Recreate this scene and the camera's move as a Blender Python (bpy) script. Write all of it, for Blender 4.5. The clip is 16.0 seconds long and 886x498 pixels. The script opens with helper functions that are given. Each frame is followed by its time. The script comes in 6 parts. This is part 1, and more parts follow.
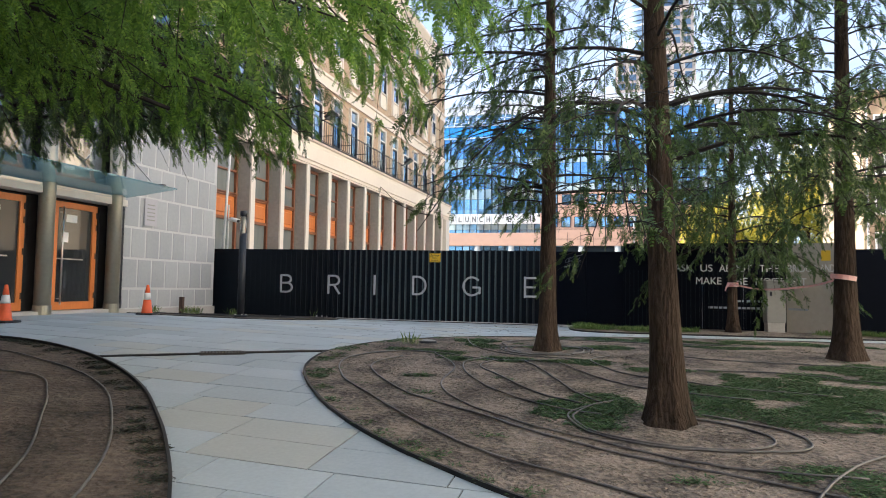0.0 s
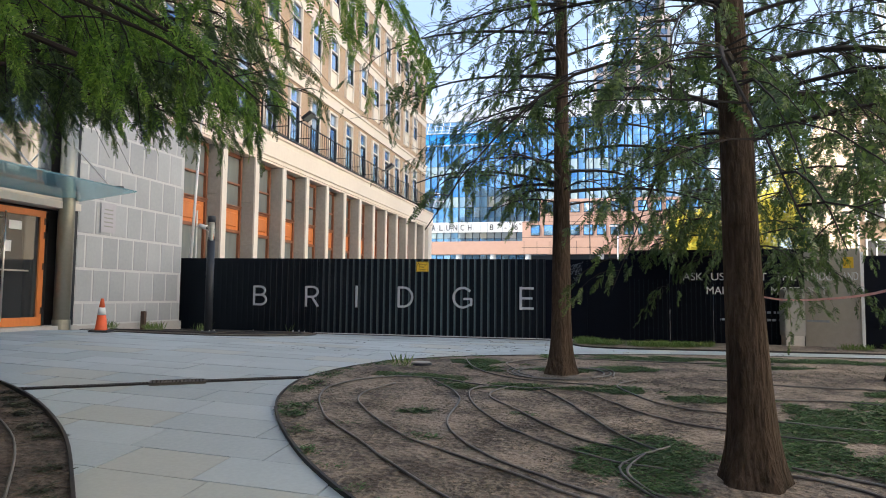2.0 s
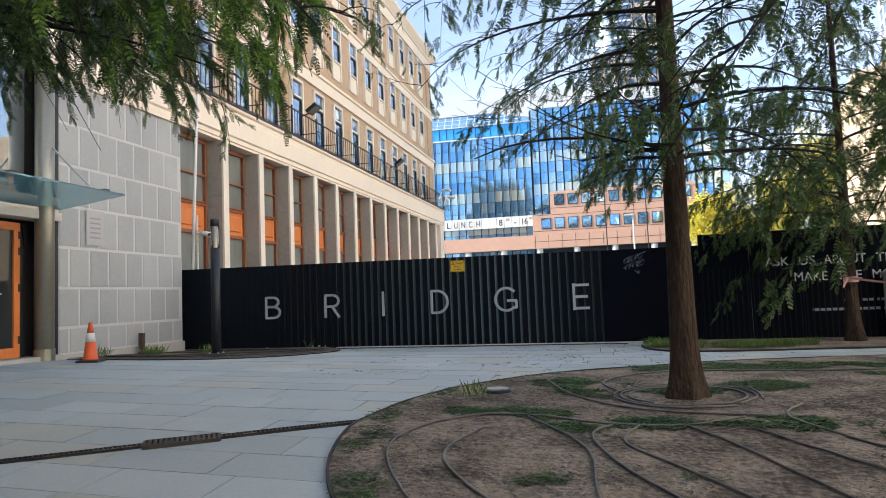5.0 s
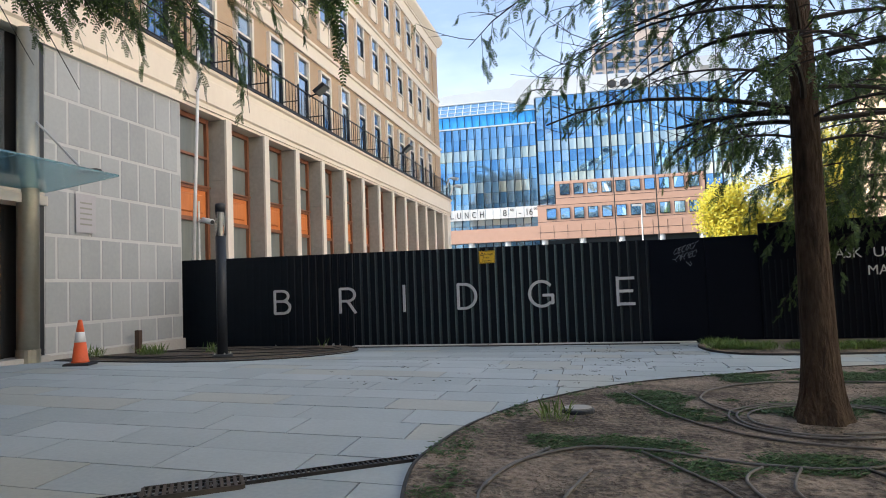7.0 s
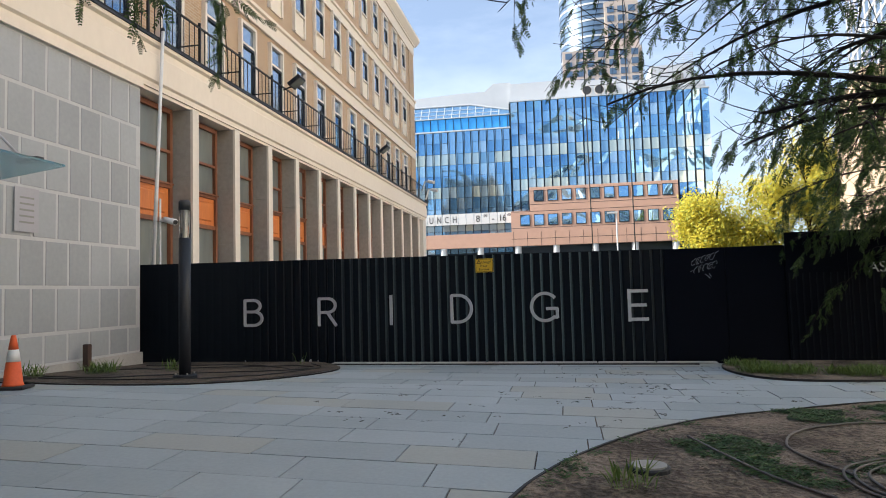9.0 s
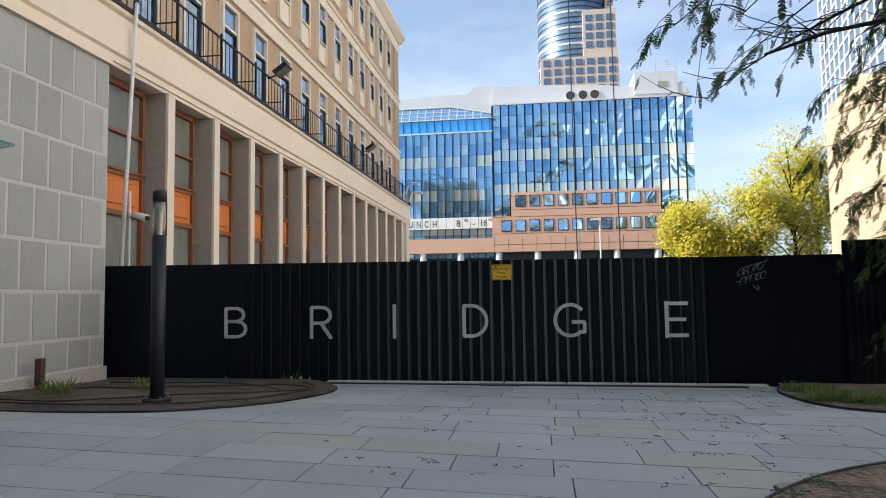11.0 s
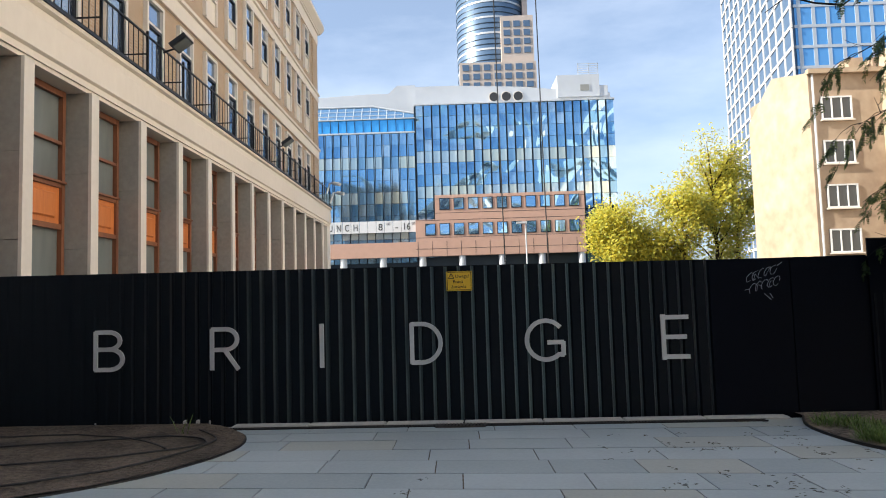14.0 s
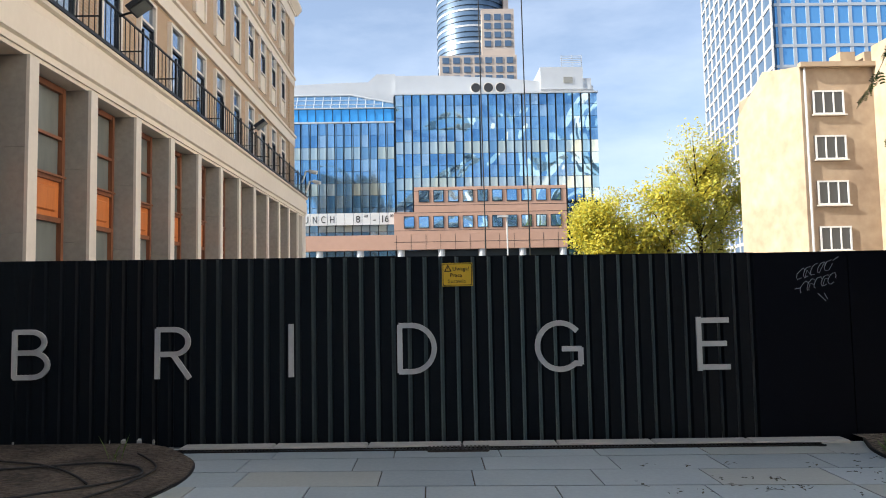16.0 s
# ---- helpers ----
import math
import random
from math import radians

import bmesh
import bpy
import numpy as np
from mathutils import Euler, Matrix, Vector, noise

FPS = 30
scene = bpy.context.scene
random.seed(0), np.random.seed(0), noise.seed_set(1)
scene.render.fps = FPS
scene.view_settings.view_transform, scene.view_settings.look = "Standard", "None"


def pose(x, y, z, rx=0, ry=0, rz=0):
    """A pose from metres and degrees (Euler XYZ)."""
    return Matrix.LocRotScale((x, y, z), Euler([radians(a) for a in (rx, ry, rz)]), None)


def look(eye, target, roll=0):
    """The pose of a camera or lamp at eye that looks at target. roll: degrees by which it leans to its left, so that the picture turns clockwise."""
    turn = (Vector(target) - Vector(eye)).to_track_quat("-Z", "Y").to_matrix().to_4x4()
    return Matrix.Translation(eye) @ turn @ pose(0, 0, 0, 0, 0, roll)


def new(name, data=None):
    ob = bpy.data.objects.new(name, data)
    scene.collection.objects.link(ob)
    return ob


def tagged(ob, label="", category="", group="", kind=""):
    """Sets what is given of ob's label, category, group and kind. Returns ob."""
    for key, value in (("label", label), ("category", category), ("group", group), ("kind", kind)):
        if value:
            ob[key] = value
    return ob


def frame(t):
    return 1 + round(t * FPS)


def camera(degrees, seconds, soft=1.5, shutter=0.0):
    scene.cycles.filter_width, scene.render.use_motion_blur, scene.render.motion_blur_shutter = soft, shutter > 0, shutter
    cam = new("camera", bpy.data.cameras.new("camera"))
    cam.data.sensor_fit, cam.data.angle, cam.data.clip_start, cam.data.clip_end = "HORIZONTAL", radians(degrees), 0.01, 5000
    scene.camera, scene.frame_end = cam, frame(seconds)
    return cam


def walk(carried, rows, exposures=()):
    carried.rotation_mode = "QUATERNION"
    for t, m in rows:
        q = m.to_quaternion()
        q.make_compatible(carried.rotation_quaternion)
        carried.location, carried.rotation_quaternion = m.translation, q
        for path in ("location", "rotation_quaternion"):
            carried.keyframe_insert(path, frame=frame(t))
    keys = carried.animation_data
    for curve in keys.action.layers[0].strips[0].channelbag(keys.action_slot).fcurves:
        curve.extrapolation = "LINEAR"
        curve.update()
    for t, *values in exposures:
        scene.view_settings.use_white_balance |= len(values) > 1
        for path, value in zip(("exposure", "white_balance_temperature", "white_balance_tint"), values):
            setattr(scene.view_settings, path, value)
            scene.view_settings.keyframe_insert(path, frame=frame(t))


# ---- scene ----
cam = camera(66.6, 16.0, soft=1.0)
METRES, EYE, TILT, LEAN, TURN = 12.5, 1.6, 0.0, 0.0, 15.0
ROWS = [
    (0.0, 0.0, 0.0, 0.0, -0.05, 3.23, -0.95),
    (0.5, -0.0006, 0.0283, 0.0001, -0.75, 3.05, -1.26),
    (1.0, -0.0071, 0.0564, -0.0017, -1.31, 3.08, -1.32),
    (1.5, -0.015, 0.0868, -0.0005, -1.76, 3.48, -1.11),
    (2.0, -0.0199, 0.1195, 0.0043, -1.86, 4.04, -0.62),
    (2.5, -0.031, 0.1497, 0.0078, -1.8, 4.68, 0.53),
    (3.0, -0.038, 0.1792, 0.0079, -1.78, 5.01, 1.98),
    (3.5, -0.0445, 0.2099, 0.0087, -1.86, 5.18, 2.22),
    (4.0, -0.0571, 0.2391, 0.0122, -1.96, 4.78, 2.45),
    (4.5, -0.0669, 0.2694, 0.0133, -2.0, 4.49, 2.46),
    (5.0, -0.0793, 0.2985, 0.0125, -1.54, 4.0, 2.24),
    (7.5, -0.1391, 0.443, 0.0224, -2.04, 3.21, 1.93),
    (8.0, -0.1494, 0.4707, 0.0259, -3.13, 3.41, 1.86),
    (8.5, -0.1542, 0.4989, 0.0278, -4.03, 3.51, 1.73),
    (11.0, -0.2038, 0.6513, 0.0361, -6.99, 3.98, 0.82),
    (11.5, -0.2064, 0.6842, 0.0388, -7.97, 3.94, 0.88),
    (12.0, -0.2077, 0.7178, 0.0414, -9.2, 3.93, 0.96),
    (12.5, -0.2052, 0.7517, 0.0422, -10.1, 3.93, 0.89),
    (13.0, -0.2072, 0.7839, 0.0447, -12.01, 4.01, 1.59),
    (13.5, -0.2066, 0.8149, 0.0458, -13.34, 3.84, 1.85),
    (14.0, -0.2039, 0.8442, 0.0479, -13.84, 4.24, 1.68),
    (14.5, -0.2031, 0.8748, 0.0496, -14.09, 4.54, 1.74),
    (15.0, -0.197, 0.9048, 0.0501, -14.5, 4.48, 1.51),
    (15.5, -0.194, 0.9336, 0.0494, -15.07, 4.27, 1.21),
    (16.0, -0.1918, 0.9615, 0.0504, -15.87, 3.72, 1.08),
]
walk(cam, [(t, pose(0, 0, EYE, TILT, LEAN, TURN) @ pose(METRES * x, METRES * y, METRES * z, 90 + pitch, roll, yaw)) for t, x, y, z, yaw, pitch, roll in ROWS], exposures=[(0.0, 1.2, 5600, 8), (3.5, 1.1, 5600, 8), (5.0, 1.03, 5600, 8), (7.5, 0.86, 5650, 8), (11.0, 0.56, 5700, 8), (16.0, 0.545, 5700, 8)])

# ---- world, sun, exposure ----
SUN_EL, SUN_AZ = 30.0, 258.0          # degrees; azimuth clockwise from +y
world = bpy.data.worlds.new("world")
scene.world = world
world.use_nodes = True
wn = world.node_tree
wn.nodes.clear()
w_out = wn.nodes.new("ShaderNodeOutputWorld")
w_bg = wn.nodes.new("ShaderNodeBackground")
w_sky = wn.nodes.new("ShaderNodeTexSky")
w_sky.sky_type = "NISHITA"
w_sky.sun_disc = False
w_sky.sun_elevation, w_sky.sun_rotation = radians(SUN_EL), radians(SUN_AZ)
w_sky.air_density, w_sky.dust_density, w_sky.ozone_density = 1.0, 1.2, 1.0
w_co = wn.nodes.new("ShaderNodeTexCoord")
w_map = wn.nodes.new("ShaderNodeMapping")
w_map.inputs["Scale"].default_value = (1.0, 1.0, 3.2)
w_no = wn.nodes.new("ShaderNodeTexNoise")
w_no.inputs["Scale"].default_value, w_no.inputs["Detail"].default_value, w_no.inputs["Roughness"].default_value = 1.7, 7.0, 0.58
w_rp = wn.nodes.new("ShaderNodeValToRGB")
w_rp.color_ramp.elements[0].position, w_rp.color_ramp.elements[1].position = 0.44, 0.82
w_rp.color_ramp.elements[0].color, w_rp.color_ramp.elements[1].color = (0.24, 0.24, 0.24, 1), (0.85, 0.85, 0.85, 1)
w_mx = wn.nodes.new("ShaderNodeMix")
w_mx.data_type = "RGBA"
w_mx.inputs[7].default_value = (6.6, 6.8, 7.2, 1)
wn.links.new(w_co.outputs["Generated"], w_map.inputs["Vector"])
wn.links.new(w_map.outputs["Vector"], w_no.inputs["Vector"])
wn.links.new(w_no.outputs["Fac"], w_rp.inputs["Fac"])
wn.links.new(w_rp.outputs["Color"], w_mx.inputs[0])
wn.links.new(w_sky.outputs["Color"], w_mx.inputs[6])
wn.links.new(w_mx.outputs[2], w_bg.inputs["Color"])
w_bg.inputs["Strength"].default_value = 0.118
wn.links.new(w_bg.outputs["Background"], w_out.inputs["Surface"])

sun = new("sun", bpy.data.lights.new("sun", "SUN"))
sun.data.energy, sun.data.angle, sun.data.color = 7.2, radians(0.6), (1.0, 0.86, 0.68)
_az = radians(SUN_AZ)
_to = Vector((math.sin(_az) * math.cos(radians(SUN_EL)), math.cos(_az) * math.cos(radians(SUN_EL)), math.sin(radians(SUN_EL))))
sun.matrix_world = look(_to * 80, (0, 0, 0))


# ---- materials ----
def mat(name, col, col2=None, rough=0.8, metal=0.0, big=0.6, fine=14.0, bump=0.15, var=0.5, island=0.0, spec=0.5, stretch=(1, 1, 1), bumpd=0.01, rand=0.0):
    """Surface with two scales of colour change (big, fine), fine relief, and optional change from piece to piece."""
    m = bpy.data.materials.new(name)
    m.use_nodes = True
    nt = m.node_tree
    nd, lk = nt.nodes, nt.links
    p = nd["Principled BSDF"]
    co = nd.new("ShaderNodeTexCoord")
    mp = nd.new("ShaderNodeMapping")
    mp.inputs["Scale"].default_value = stretch
    lk.new(co.outputs["Object"], mp.inputs["Vector"])
    n1, n2 = nd.new("ShaderNodeTexNoise"), nd.new("ShaderNodeTexNoise")
    n1.inputs["Scale"].default_value, n1.inputs["Detail"].default_value = big, 5.0
    n2.inputs["Scale"].default_value, n2.inputs["Detail"].default_value = fine, 6.0
    for n in (n1, n2):
        lk.new(mp.outputs["Vector"], n.inputs["Vector"])
    a = nd.new("ShaderNodeMath")
    a.operation = "MULTIPLY_ADD"
    lk.new(n1.outputs["Fac"], a.inputs[0])
    a.inputs[1].default_value = 0.55
    b = nd.new("ShaderNodeMath")
    b.operation = "MULTIPLY"
    b.inputs[1].default_value = 0.45
    lk.new(n2.outputs["Fac"], b.inputs[0])
    lk.new(b.outputs[0], a.inputs[2])
    last = a.outputs[0]
    if island or rand:
        src = nd.new("ShaderNodeNewGeometry").outputs["Random Per Island"] if island else nd.new("ShaderNodeObjectInfo").outputs["Random"]
        c = nd.new("ShaderNodeMath")
        c.operation = "MULTIPLY_ADD"
        k = island or rand
        lk.new(src, c.inputs[0])
        c.inputs[1].default_value = k
        d = nd.new("ShaderNodeMath")
        d.operation = "MULTIPLY_ADD"
        d.inputs[1].default_value, d.inputs[2].default_value = 1 - k * 0.5, -k * 0.25
        lk.new(last, d.inputs[0])
        lk.new(d.outputs[0], c.inputs[2])
        last = c.outputs[0]
    rp = nd.new("ShaderNodeValToRGB")
    rp.color_ramp.elements[0].position, rp.color_ramp.elements[1].position = 0.5 - 0.5 * (1 - var) - 0.02, 0.5 + 0.5 * (1 - var) + 0.02
    if var >= 1:
        rp.color_ramp.elements[0].position, rp.color_ramp.elements[1].position = 0.45, 0.55
    col2 = col2 or tuple(c * 0.72 for c in col)
    rp.color_ramp.elements[0].color, rp.color_ramp.elements[1].color = (*col2, 1), (*col, 1)
    lk.new(last, rp.inputs["Fac"])
    lk.new(rp.outputs["Color"], p.inputs["Base Color"])
    p.inputs["Roughness"].default_value, p.inputs["Metallic"].default_value = rough, metal
    p.inputs["Specular IOR Level"].default_value = spec
    if bump:
        bp = nd.new("ShaderNodeBump")
        bp.inputs["Strength"].default_value, bp.inputs["Distance"].default_value = bump, bumpd
        lk.new(n2.outputs["Fac"], bp.inputs["Height"])
        lk.new(bp.outputs["Normal"], p.inputs["Normal"])
    return m


M_soil2 = mat("dark_soil", (0.15, 0.115, 0.085), (0.036, 0.028, 0.021), 0.95, big=1.6, fine=18, bump=1.0, var=0.80, bumpd=0.06)
M_soil = mat("bare_soil", (0.265, 0.215, 0.166), (0.058, 0.046, 0.036), 0.95, big=2.2, fine=20, bump=1.0, var=0.84, bumpd=0.07)
M_slab = mat("stone_slab", (0.395, 0.448, 0.47), (0.27, 0.312, 0.33), 0.62, big=0.8, fine=30, bump=0.12, var=0.5, rand=0.3, bumpd=0.004)
M_slab2 = mat("stone_slab_warm", (0.41, 0.43, 0.405), (0.295, 0.315, 0.295), 0.62, big=0.8, fine=30, bump=0.12, var=0.45, bumpd=0.004)
M_kerb = mat("concrete_kerb", (0.50, 0.48, 0.45), (0.34, 0.33, 0.31), 0.8, fine=25, bump=0.25)
M_steel = mat("dark_steel_edging", (0.035, 0.033, 0.030), (0.02, 0.019, 0.018), 0.6, metal=0.5, fine=30)
M_grate = mat("drain_grating", (0.05, 0.048, 0.045), (0.025, 0.024, 0.023), 0.5, metal=0.8, fine=30)
M_rustgrate = mat("rusty_drain_cover", (0.085, 0.075, 0.065), (0.045, 0.04, 0.035), 0.6, metal=0.6, fine=30)
M_fence = mat("black_painted_sheet", (0.0042, 0.0078, 0.0125), (0.0022, 0.004, 0.007), 0.5, big=0.5, fine=9, bump=0.06, spec=0.16)
M_flat = mat("black_painted_board", (0.0028, 0.0046, 0.010), (0.0016, 0.0026, 0.006), 0.6, big=0.5, fine=9, bump=0.05, spec=0.08)
M_sunlit_beige = mat("sunlit_beige_board", (0.47, 0.43, 0.36), (0.33, 0.30, 0.25), 0.5, big=0.7, fine=8, bump=0.05)
M_letter = mat("brushed_grey_letters", (0.66, 0.68, 0.71), (0.52, 0.54, 0.56), 0.35, metal=0.3, fine=20, bump=0.05)
M_white = mat("white_lettering", (0.80, 0.80, 0.80), (0.66, 0.66, 0.66), 0.6, fine=20, bump=0)
M_graf = mat("silver_spray", (0.45, 0.48, 0.52), (0.20, 0.22, 0.25), 0.5, fine=12, bump=0)
M_yellow = mat("yellow_sign", (0.78, 0.52, 0.03), (0.68, 0.44, 0.02), 0.5, fine=12, bump=0)
M_black = mat("black_print", (0.012, 0.012, 0.012), (0.01, 0.01, 0.01), 0.6, bump=0)
M_plaster = mat("cream_plaster", (0.84, 0.76, 0.645), (0.74, 0.66, 0.55), 0.85, big=0.35, fine=7, bump=0.1, stretch=(1, 1, 0.5))
M_fin = mat("stone_clad_fin", (0.42, 0.395, 0.35), (0.28, 0.262, 0.23), 0.8, big=0.5, fine=9, bump=0.2, var=0.6)
M_finedge = mat("pale_stone_edge", (0.80, 0.74, 0.65), (0.68, 0.62, 0.54), 0.75, big=0.5, fine=9, bump=0.12)
M_panel = mat("grey_stone_panel", (0.40, 0.42, 0.435), (0.30, 0.315, 0.33), 0.6, big=1.1, fine=12, bump=0.12, var=0.5, rand=0.35)
M_joint = mat("pale_stone_border", (0.56, 0.57, 0.57), (0.46, 0.47, 0.47), 0.7, big=0.9, fine=14, bump=0.15)
M_brick = mat("tan_brick", (0.52, 0.38, 0.245), (0.36, 0.25, 0.155), 0.85, big=0.8, fine=9, bump=0.3, var=0.55)
M_orange = mat("orange_stained_wood", (0.70, 0.235, 0.055), (0.50, 0.15, 0.035), 0.45, big=1.2, fine=5, bump=0.1, stretch=(6, 6, 0.8))
M_brown = mat("brown_wood_frame", (0.27, 0.105, 0.045), (0.17, 0.06, 0.028), 0.5, big=1.2, fine=5, bump=0.1, stretch=(6, 6, 0.8))
M_rail = mat("black_iron", (0.022, 0.021, 0.02), (0.014, 0.013, 0.012), 0.5, metal=0.4, bump=0.05)
M_alu = mat("brushed_aluminium", (0.62, 0.61, 0.58), (0.48, 0.47, 0.45), 0.3, metal=0.9, fine=20, bump=0.04, stretch=(1, 1, 8))
M_olive = mat("olive_metal_column", (0.36, 0.35, 0.29), (0.27, 0.26, 0.215), 0.35, metal=0.6, fine=14, bump=0.04)
M_darkgrey = mat("anthracite_paint", (0.022, 0.026, 0.034), (0.014, 0.017, 0.022), 0.5, metal=0.2, fine=20, bump=0.05)
M_whiteplastic = mat("white_plastic", (0.75, 0.75, 0.74), (0.62, 0.62, 0.61), 0.5, bump=0.03)
M_coneo = mat("orange_rubber", (0.78, 0.13, 0.03), (0.55, 0.085, 0.02), 0.55, big=5, fine=30, bump=0.1)
M_rubber = mat("black_rubber", (0.025, 0.025, 0.026), (0.015, 0.015, 0.016), 0.7, fine=30, bump=0.1)
# Pale tone puts the highlights of dark hoses into the colour.
M_hose = mat("highlit_hose", (0.17, 0.158, 0.142), (0.03, 0.029, 0.028), 0.5, big=1.2, fine=8, bump=0.1, var=0.7)
M_bark = mat("red_brown_bark", (0.092, 0.066, 0.048), (0.016, 0.012, 0.009), 0.95, big=1.1, fine=9, bump=1.0, var=0.70, stretch=(4.0, 4.0, 0.8), bumpd=0.06, spec=0.1)
M_twig = mat("dark_twig", (0.026, 0.019, 0.014), (0.012, 0.009, 0.007), 0.9, fine=10, bump=0.2)
M_pink = mat("pink_granite", (0.56, 0.35, 0.26), (0.47, 0.29, 0.21), 0.6, big=0.12, fine=2, bump=0.05)
M_lightmetal = mat("pale_metal_roof", (0.62, 0.64, 0.66), (0.52, 0.54, 0.56), 0.45, metal=0.3, big=0.1, fine=1, bump=0.02)
M_mull = mat("dark_mullion", (0.03, 0.045, 0.06), (0.02, 0.03, 0.04), 0.4, metal=0.5, bump=0)
M_old = mat("weathered_cream_render", (0.54, 0.43, 0.30), (0.33, 0.24, 0.155), 0.9, big=0.3, fine=1.6, bump=0.2, var=0.66)
M_old2 = mat("weathered_brown_render", (0.52, 0.41, 0.28), (0.26, 0.18, 0.12), 0.9, big=0.25, fine=1.8, bump=0.2, var=0.55)
M_tower = mat("pale_tower_cladding", (0.58, 0.565, 0.54), (0.50, 0.485, 0.465), 0.6, big=0.05, fine=0.6, bump=0)
M_towerp = mat("beige_tower_stone", (0.55, 0.46, 0.39), (0.48, 0.40, 0.34), 0.7, big=0.05, fine=0.6, bump=0)
M_tape = mat("red_white_tape", (0.72, 0.55, 0.52), (0.62, 0.16, 0.13), 0.5, big=9, fine=12, bump=0)
M_cab = mat("grey_cabinet_paint", (0.31, 0.31, 0.285), (0.23, 0.23, 0.21), 0.6, fine=12, bump=0.05)
M_rustpost = mat("rusty_post", (0.085, 0.05, 0.035), (0.045, 0.028, 0.02), 0.85, fine=14, bump=0.3)


def bricked(m, col1, col2, mortar):
    """Courses of brick on a wall that faces +x."""
    nd, lk = m.node_tree.nodes, m.node_tree.links
    co, sp, cb, br = nd.new("ShaderNodeTexCoord"), nd.new("ShaderNodeSeparateXYZ"), nd.new("ShaderNodeCombineXYZ"), nd.new("ShaderNodeTexBrick")
    lk.new(co.outputs["Object"], sp.inputs[0])
    lk.new(sp.outputs["Y"], cb.inputs["X"])
    lk.new(sp.outputs["Z"], cb.inputs["Y"])
    lk.new(cb.outputs[0], br.inputs["Vector"])
    br.inputs["Color1"].default_value, br.inputs["Color2"].default_value, br.inputs["Mortar"].default_value = (*col1, 1), (*col2, 1), (*mortar, 1)
    br.inputs["Scale"].default_value, br.inputs["Brick Width"].default_value, br.inputs["Row Height"].default_value, br.inputs["Mortar Size"].default_value = 1.0, 0.26, 0.078, 0.012
    mx = nd.new("ShaderNodeMix")
    mx.data_type, mx.inputs[0].default_value = "RGBA", 0.65
    p = nd["Principled BSDF"]
    lk.new(p.inputs["Base Color"].links[0].from_socket, mx.inputs[6])
    lk.new(br.outputs["Color"], mx.inputs[7])
    lk.new(mx.outputs[2], p.inputs["Base Color"])


bricked(M_brick, (0.50, 0.35, 0.21), (0.38, 0.25, 0.145), (0.55, 0.47, 0.37))


def glass(name, col, rough=0.05, metal=0.85, rand=0.0, cols=None, wave=0.0):
    """Mirror-like facade glass: tinted reflection, panes differ a little."""
    m = bpy.data.materials.new(name)
    m.use_nodes = True
    nd, lk = m.node_tree.nodes, m.node_tree.links
    p = nd["Principled BSDF"]
    p.inputs["Base Color"].default_value = (*col, 1)
    p.inputs["Roughness"].default_value, p.inputs["Metallic"].default_value = rough, metal
    if cols:
        rp = nd.new("ShaderNodeValToRGB")
        rp.color_ramp.interpolation = "CONSTANT"
        while len(rp.color_ramp.elements) < len(cols):
            rp.color_ramp.elements.new(0.5)
        for i, c in enumerate(cols):
            rp.color_ramp.elements[i].position, rp.color_ramp.elements[i].color = i / len(cols), (*c, 1)
        lk.new(nd.new("ShaderNodeObjectInfo").outputs["Random"] if rand else nd.new("ShaderNodeNewGeometry").outputs["Random Per Island"], rp.inputs["Fac"])
        lk.new(rp.outputs["Color"], p.inputs["Base Color"])
    if wave:
        no, bp, co = nd.new("ShaderNodeTexNoise"), nd.new("ShaderNodeBump"), nd.new("ShaderNodeNewGeometry")
        no.inputs["Scale"].default_value, no.inputs["Detail"].default_value, no.inputs["Distortion"].default_value = 0.16, 2.5, 0.8
        lk.new(co.outputs["Position"], no.inputs["Vector"])
        bp.inputs["Strength"].default_value, bp.inputs["Distance"].default_value = 1.0, wave
        lk.new(no.outputs["Fac"], bp.inputs["Height"])
        lk.new(bp.outputs["Normal"], p.inputs["Normal"])
    return m


M_winglass = glass("window_glass", (0.05, 0.055, 0.06), 0.08, 0.3)
M_skyglass = glass("sky_reflecting_glass", (0.36, 0.43, 0.52), 0.05, 0.85)
PANE_COLS = [(0.20, 0.40, 0.66), (0.25, 0.46, 0.70), (0.30, 0.50, 0.72), (0.15, 0.33, 0.58), (0.28, 0.48, 0.71), (0.42, 0.58, 0.73), (0.22, 0.42, 0.67), (0.26, 0.46, 0.69)]
PALE_COLS = [(0.60, 0.69, 0.68), (0.50, 0.61, 0.66), (0.62, 0.67, 0.60), (0.45, 0.58, 0.66), (0.24, 0.42, 0.62)]
M_curtain = glass("curtain_wall_glass", (0.1, 0.2, 0.4), 0.07, 0.75, wave=1.0, cols=PANE_COLS, rand=1.0)
M_curtain2 = glass("curtain_wall_glass_joined", (0.1, 0.2, 0.4), 0.07, 0.75, wave=0.25, cols=PANE_COLS)
M_spandrel = glass("pale_spandrel_glass", (0.5, 0.6, 0.6), 0.12, 0.6, wave=0.2, cols=PALE_COLS, rand=1.0)
M_spandrel2 = glass("pale_spandrel_glass_joined", (0.5, 0.6, 0.6), 0.12, 0.6, wave=0.2, cols=PALE_COLS)
M_bandglass = glass("bright_blue_glass", (0.10, 0.42, 0.85), 0.15, 0.5)
# Light caught by the rib flanks is put into this pale colour.
M_groove = mat("lit_sheet_groove", (0.12, 0.172, 0.178), (0.06, 0.090, 0.096), 0.5, big=0.8, fine=6, bump=0.05, stretch=(1, 1, 0.3))


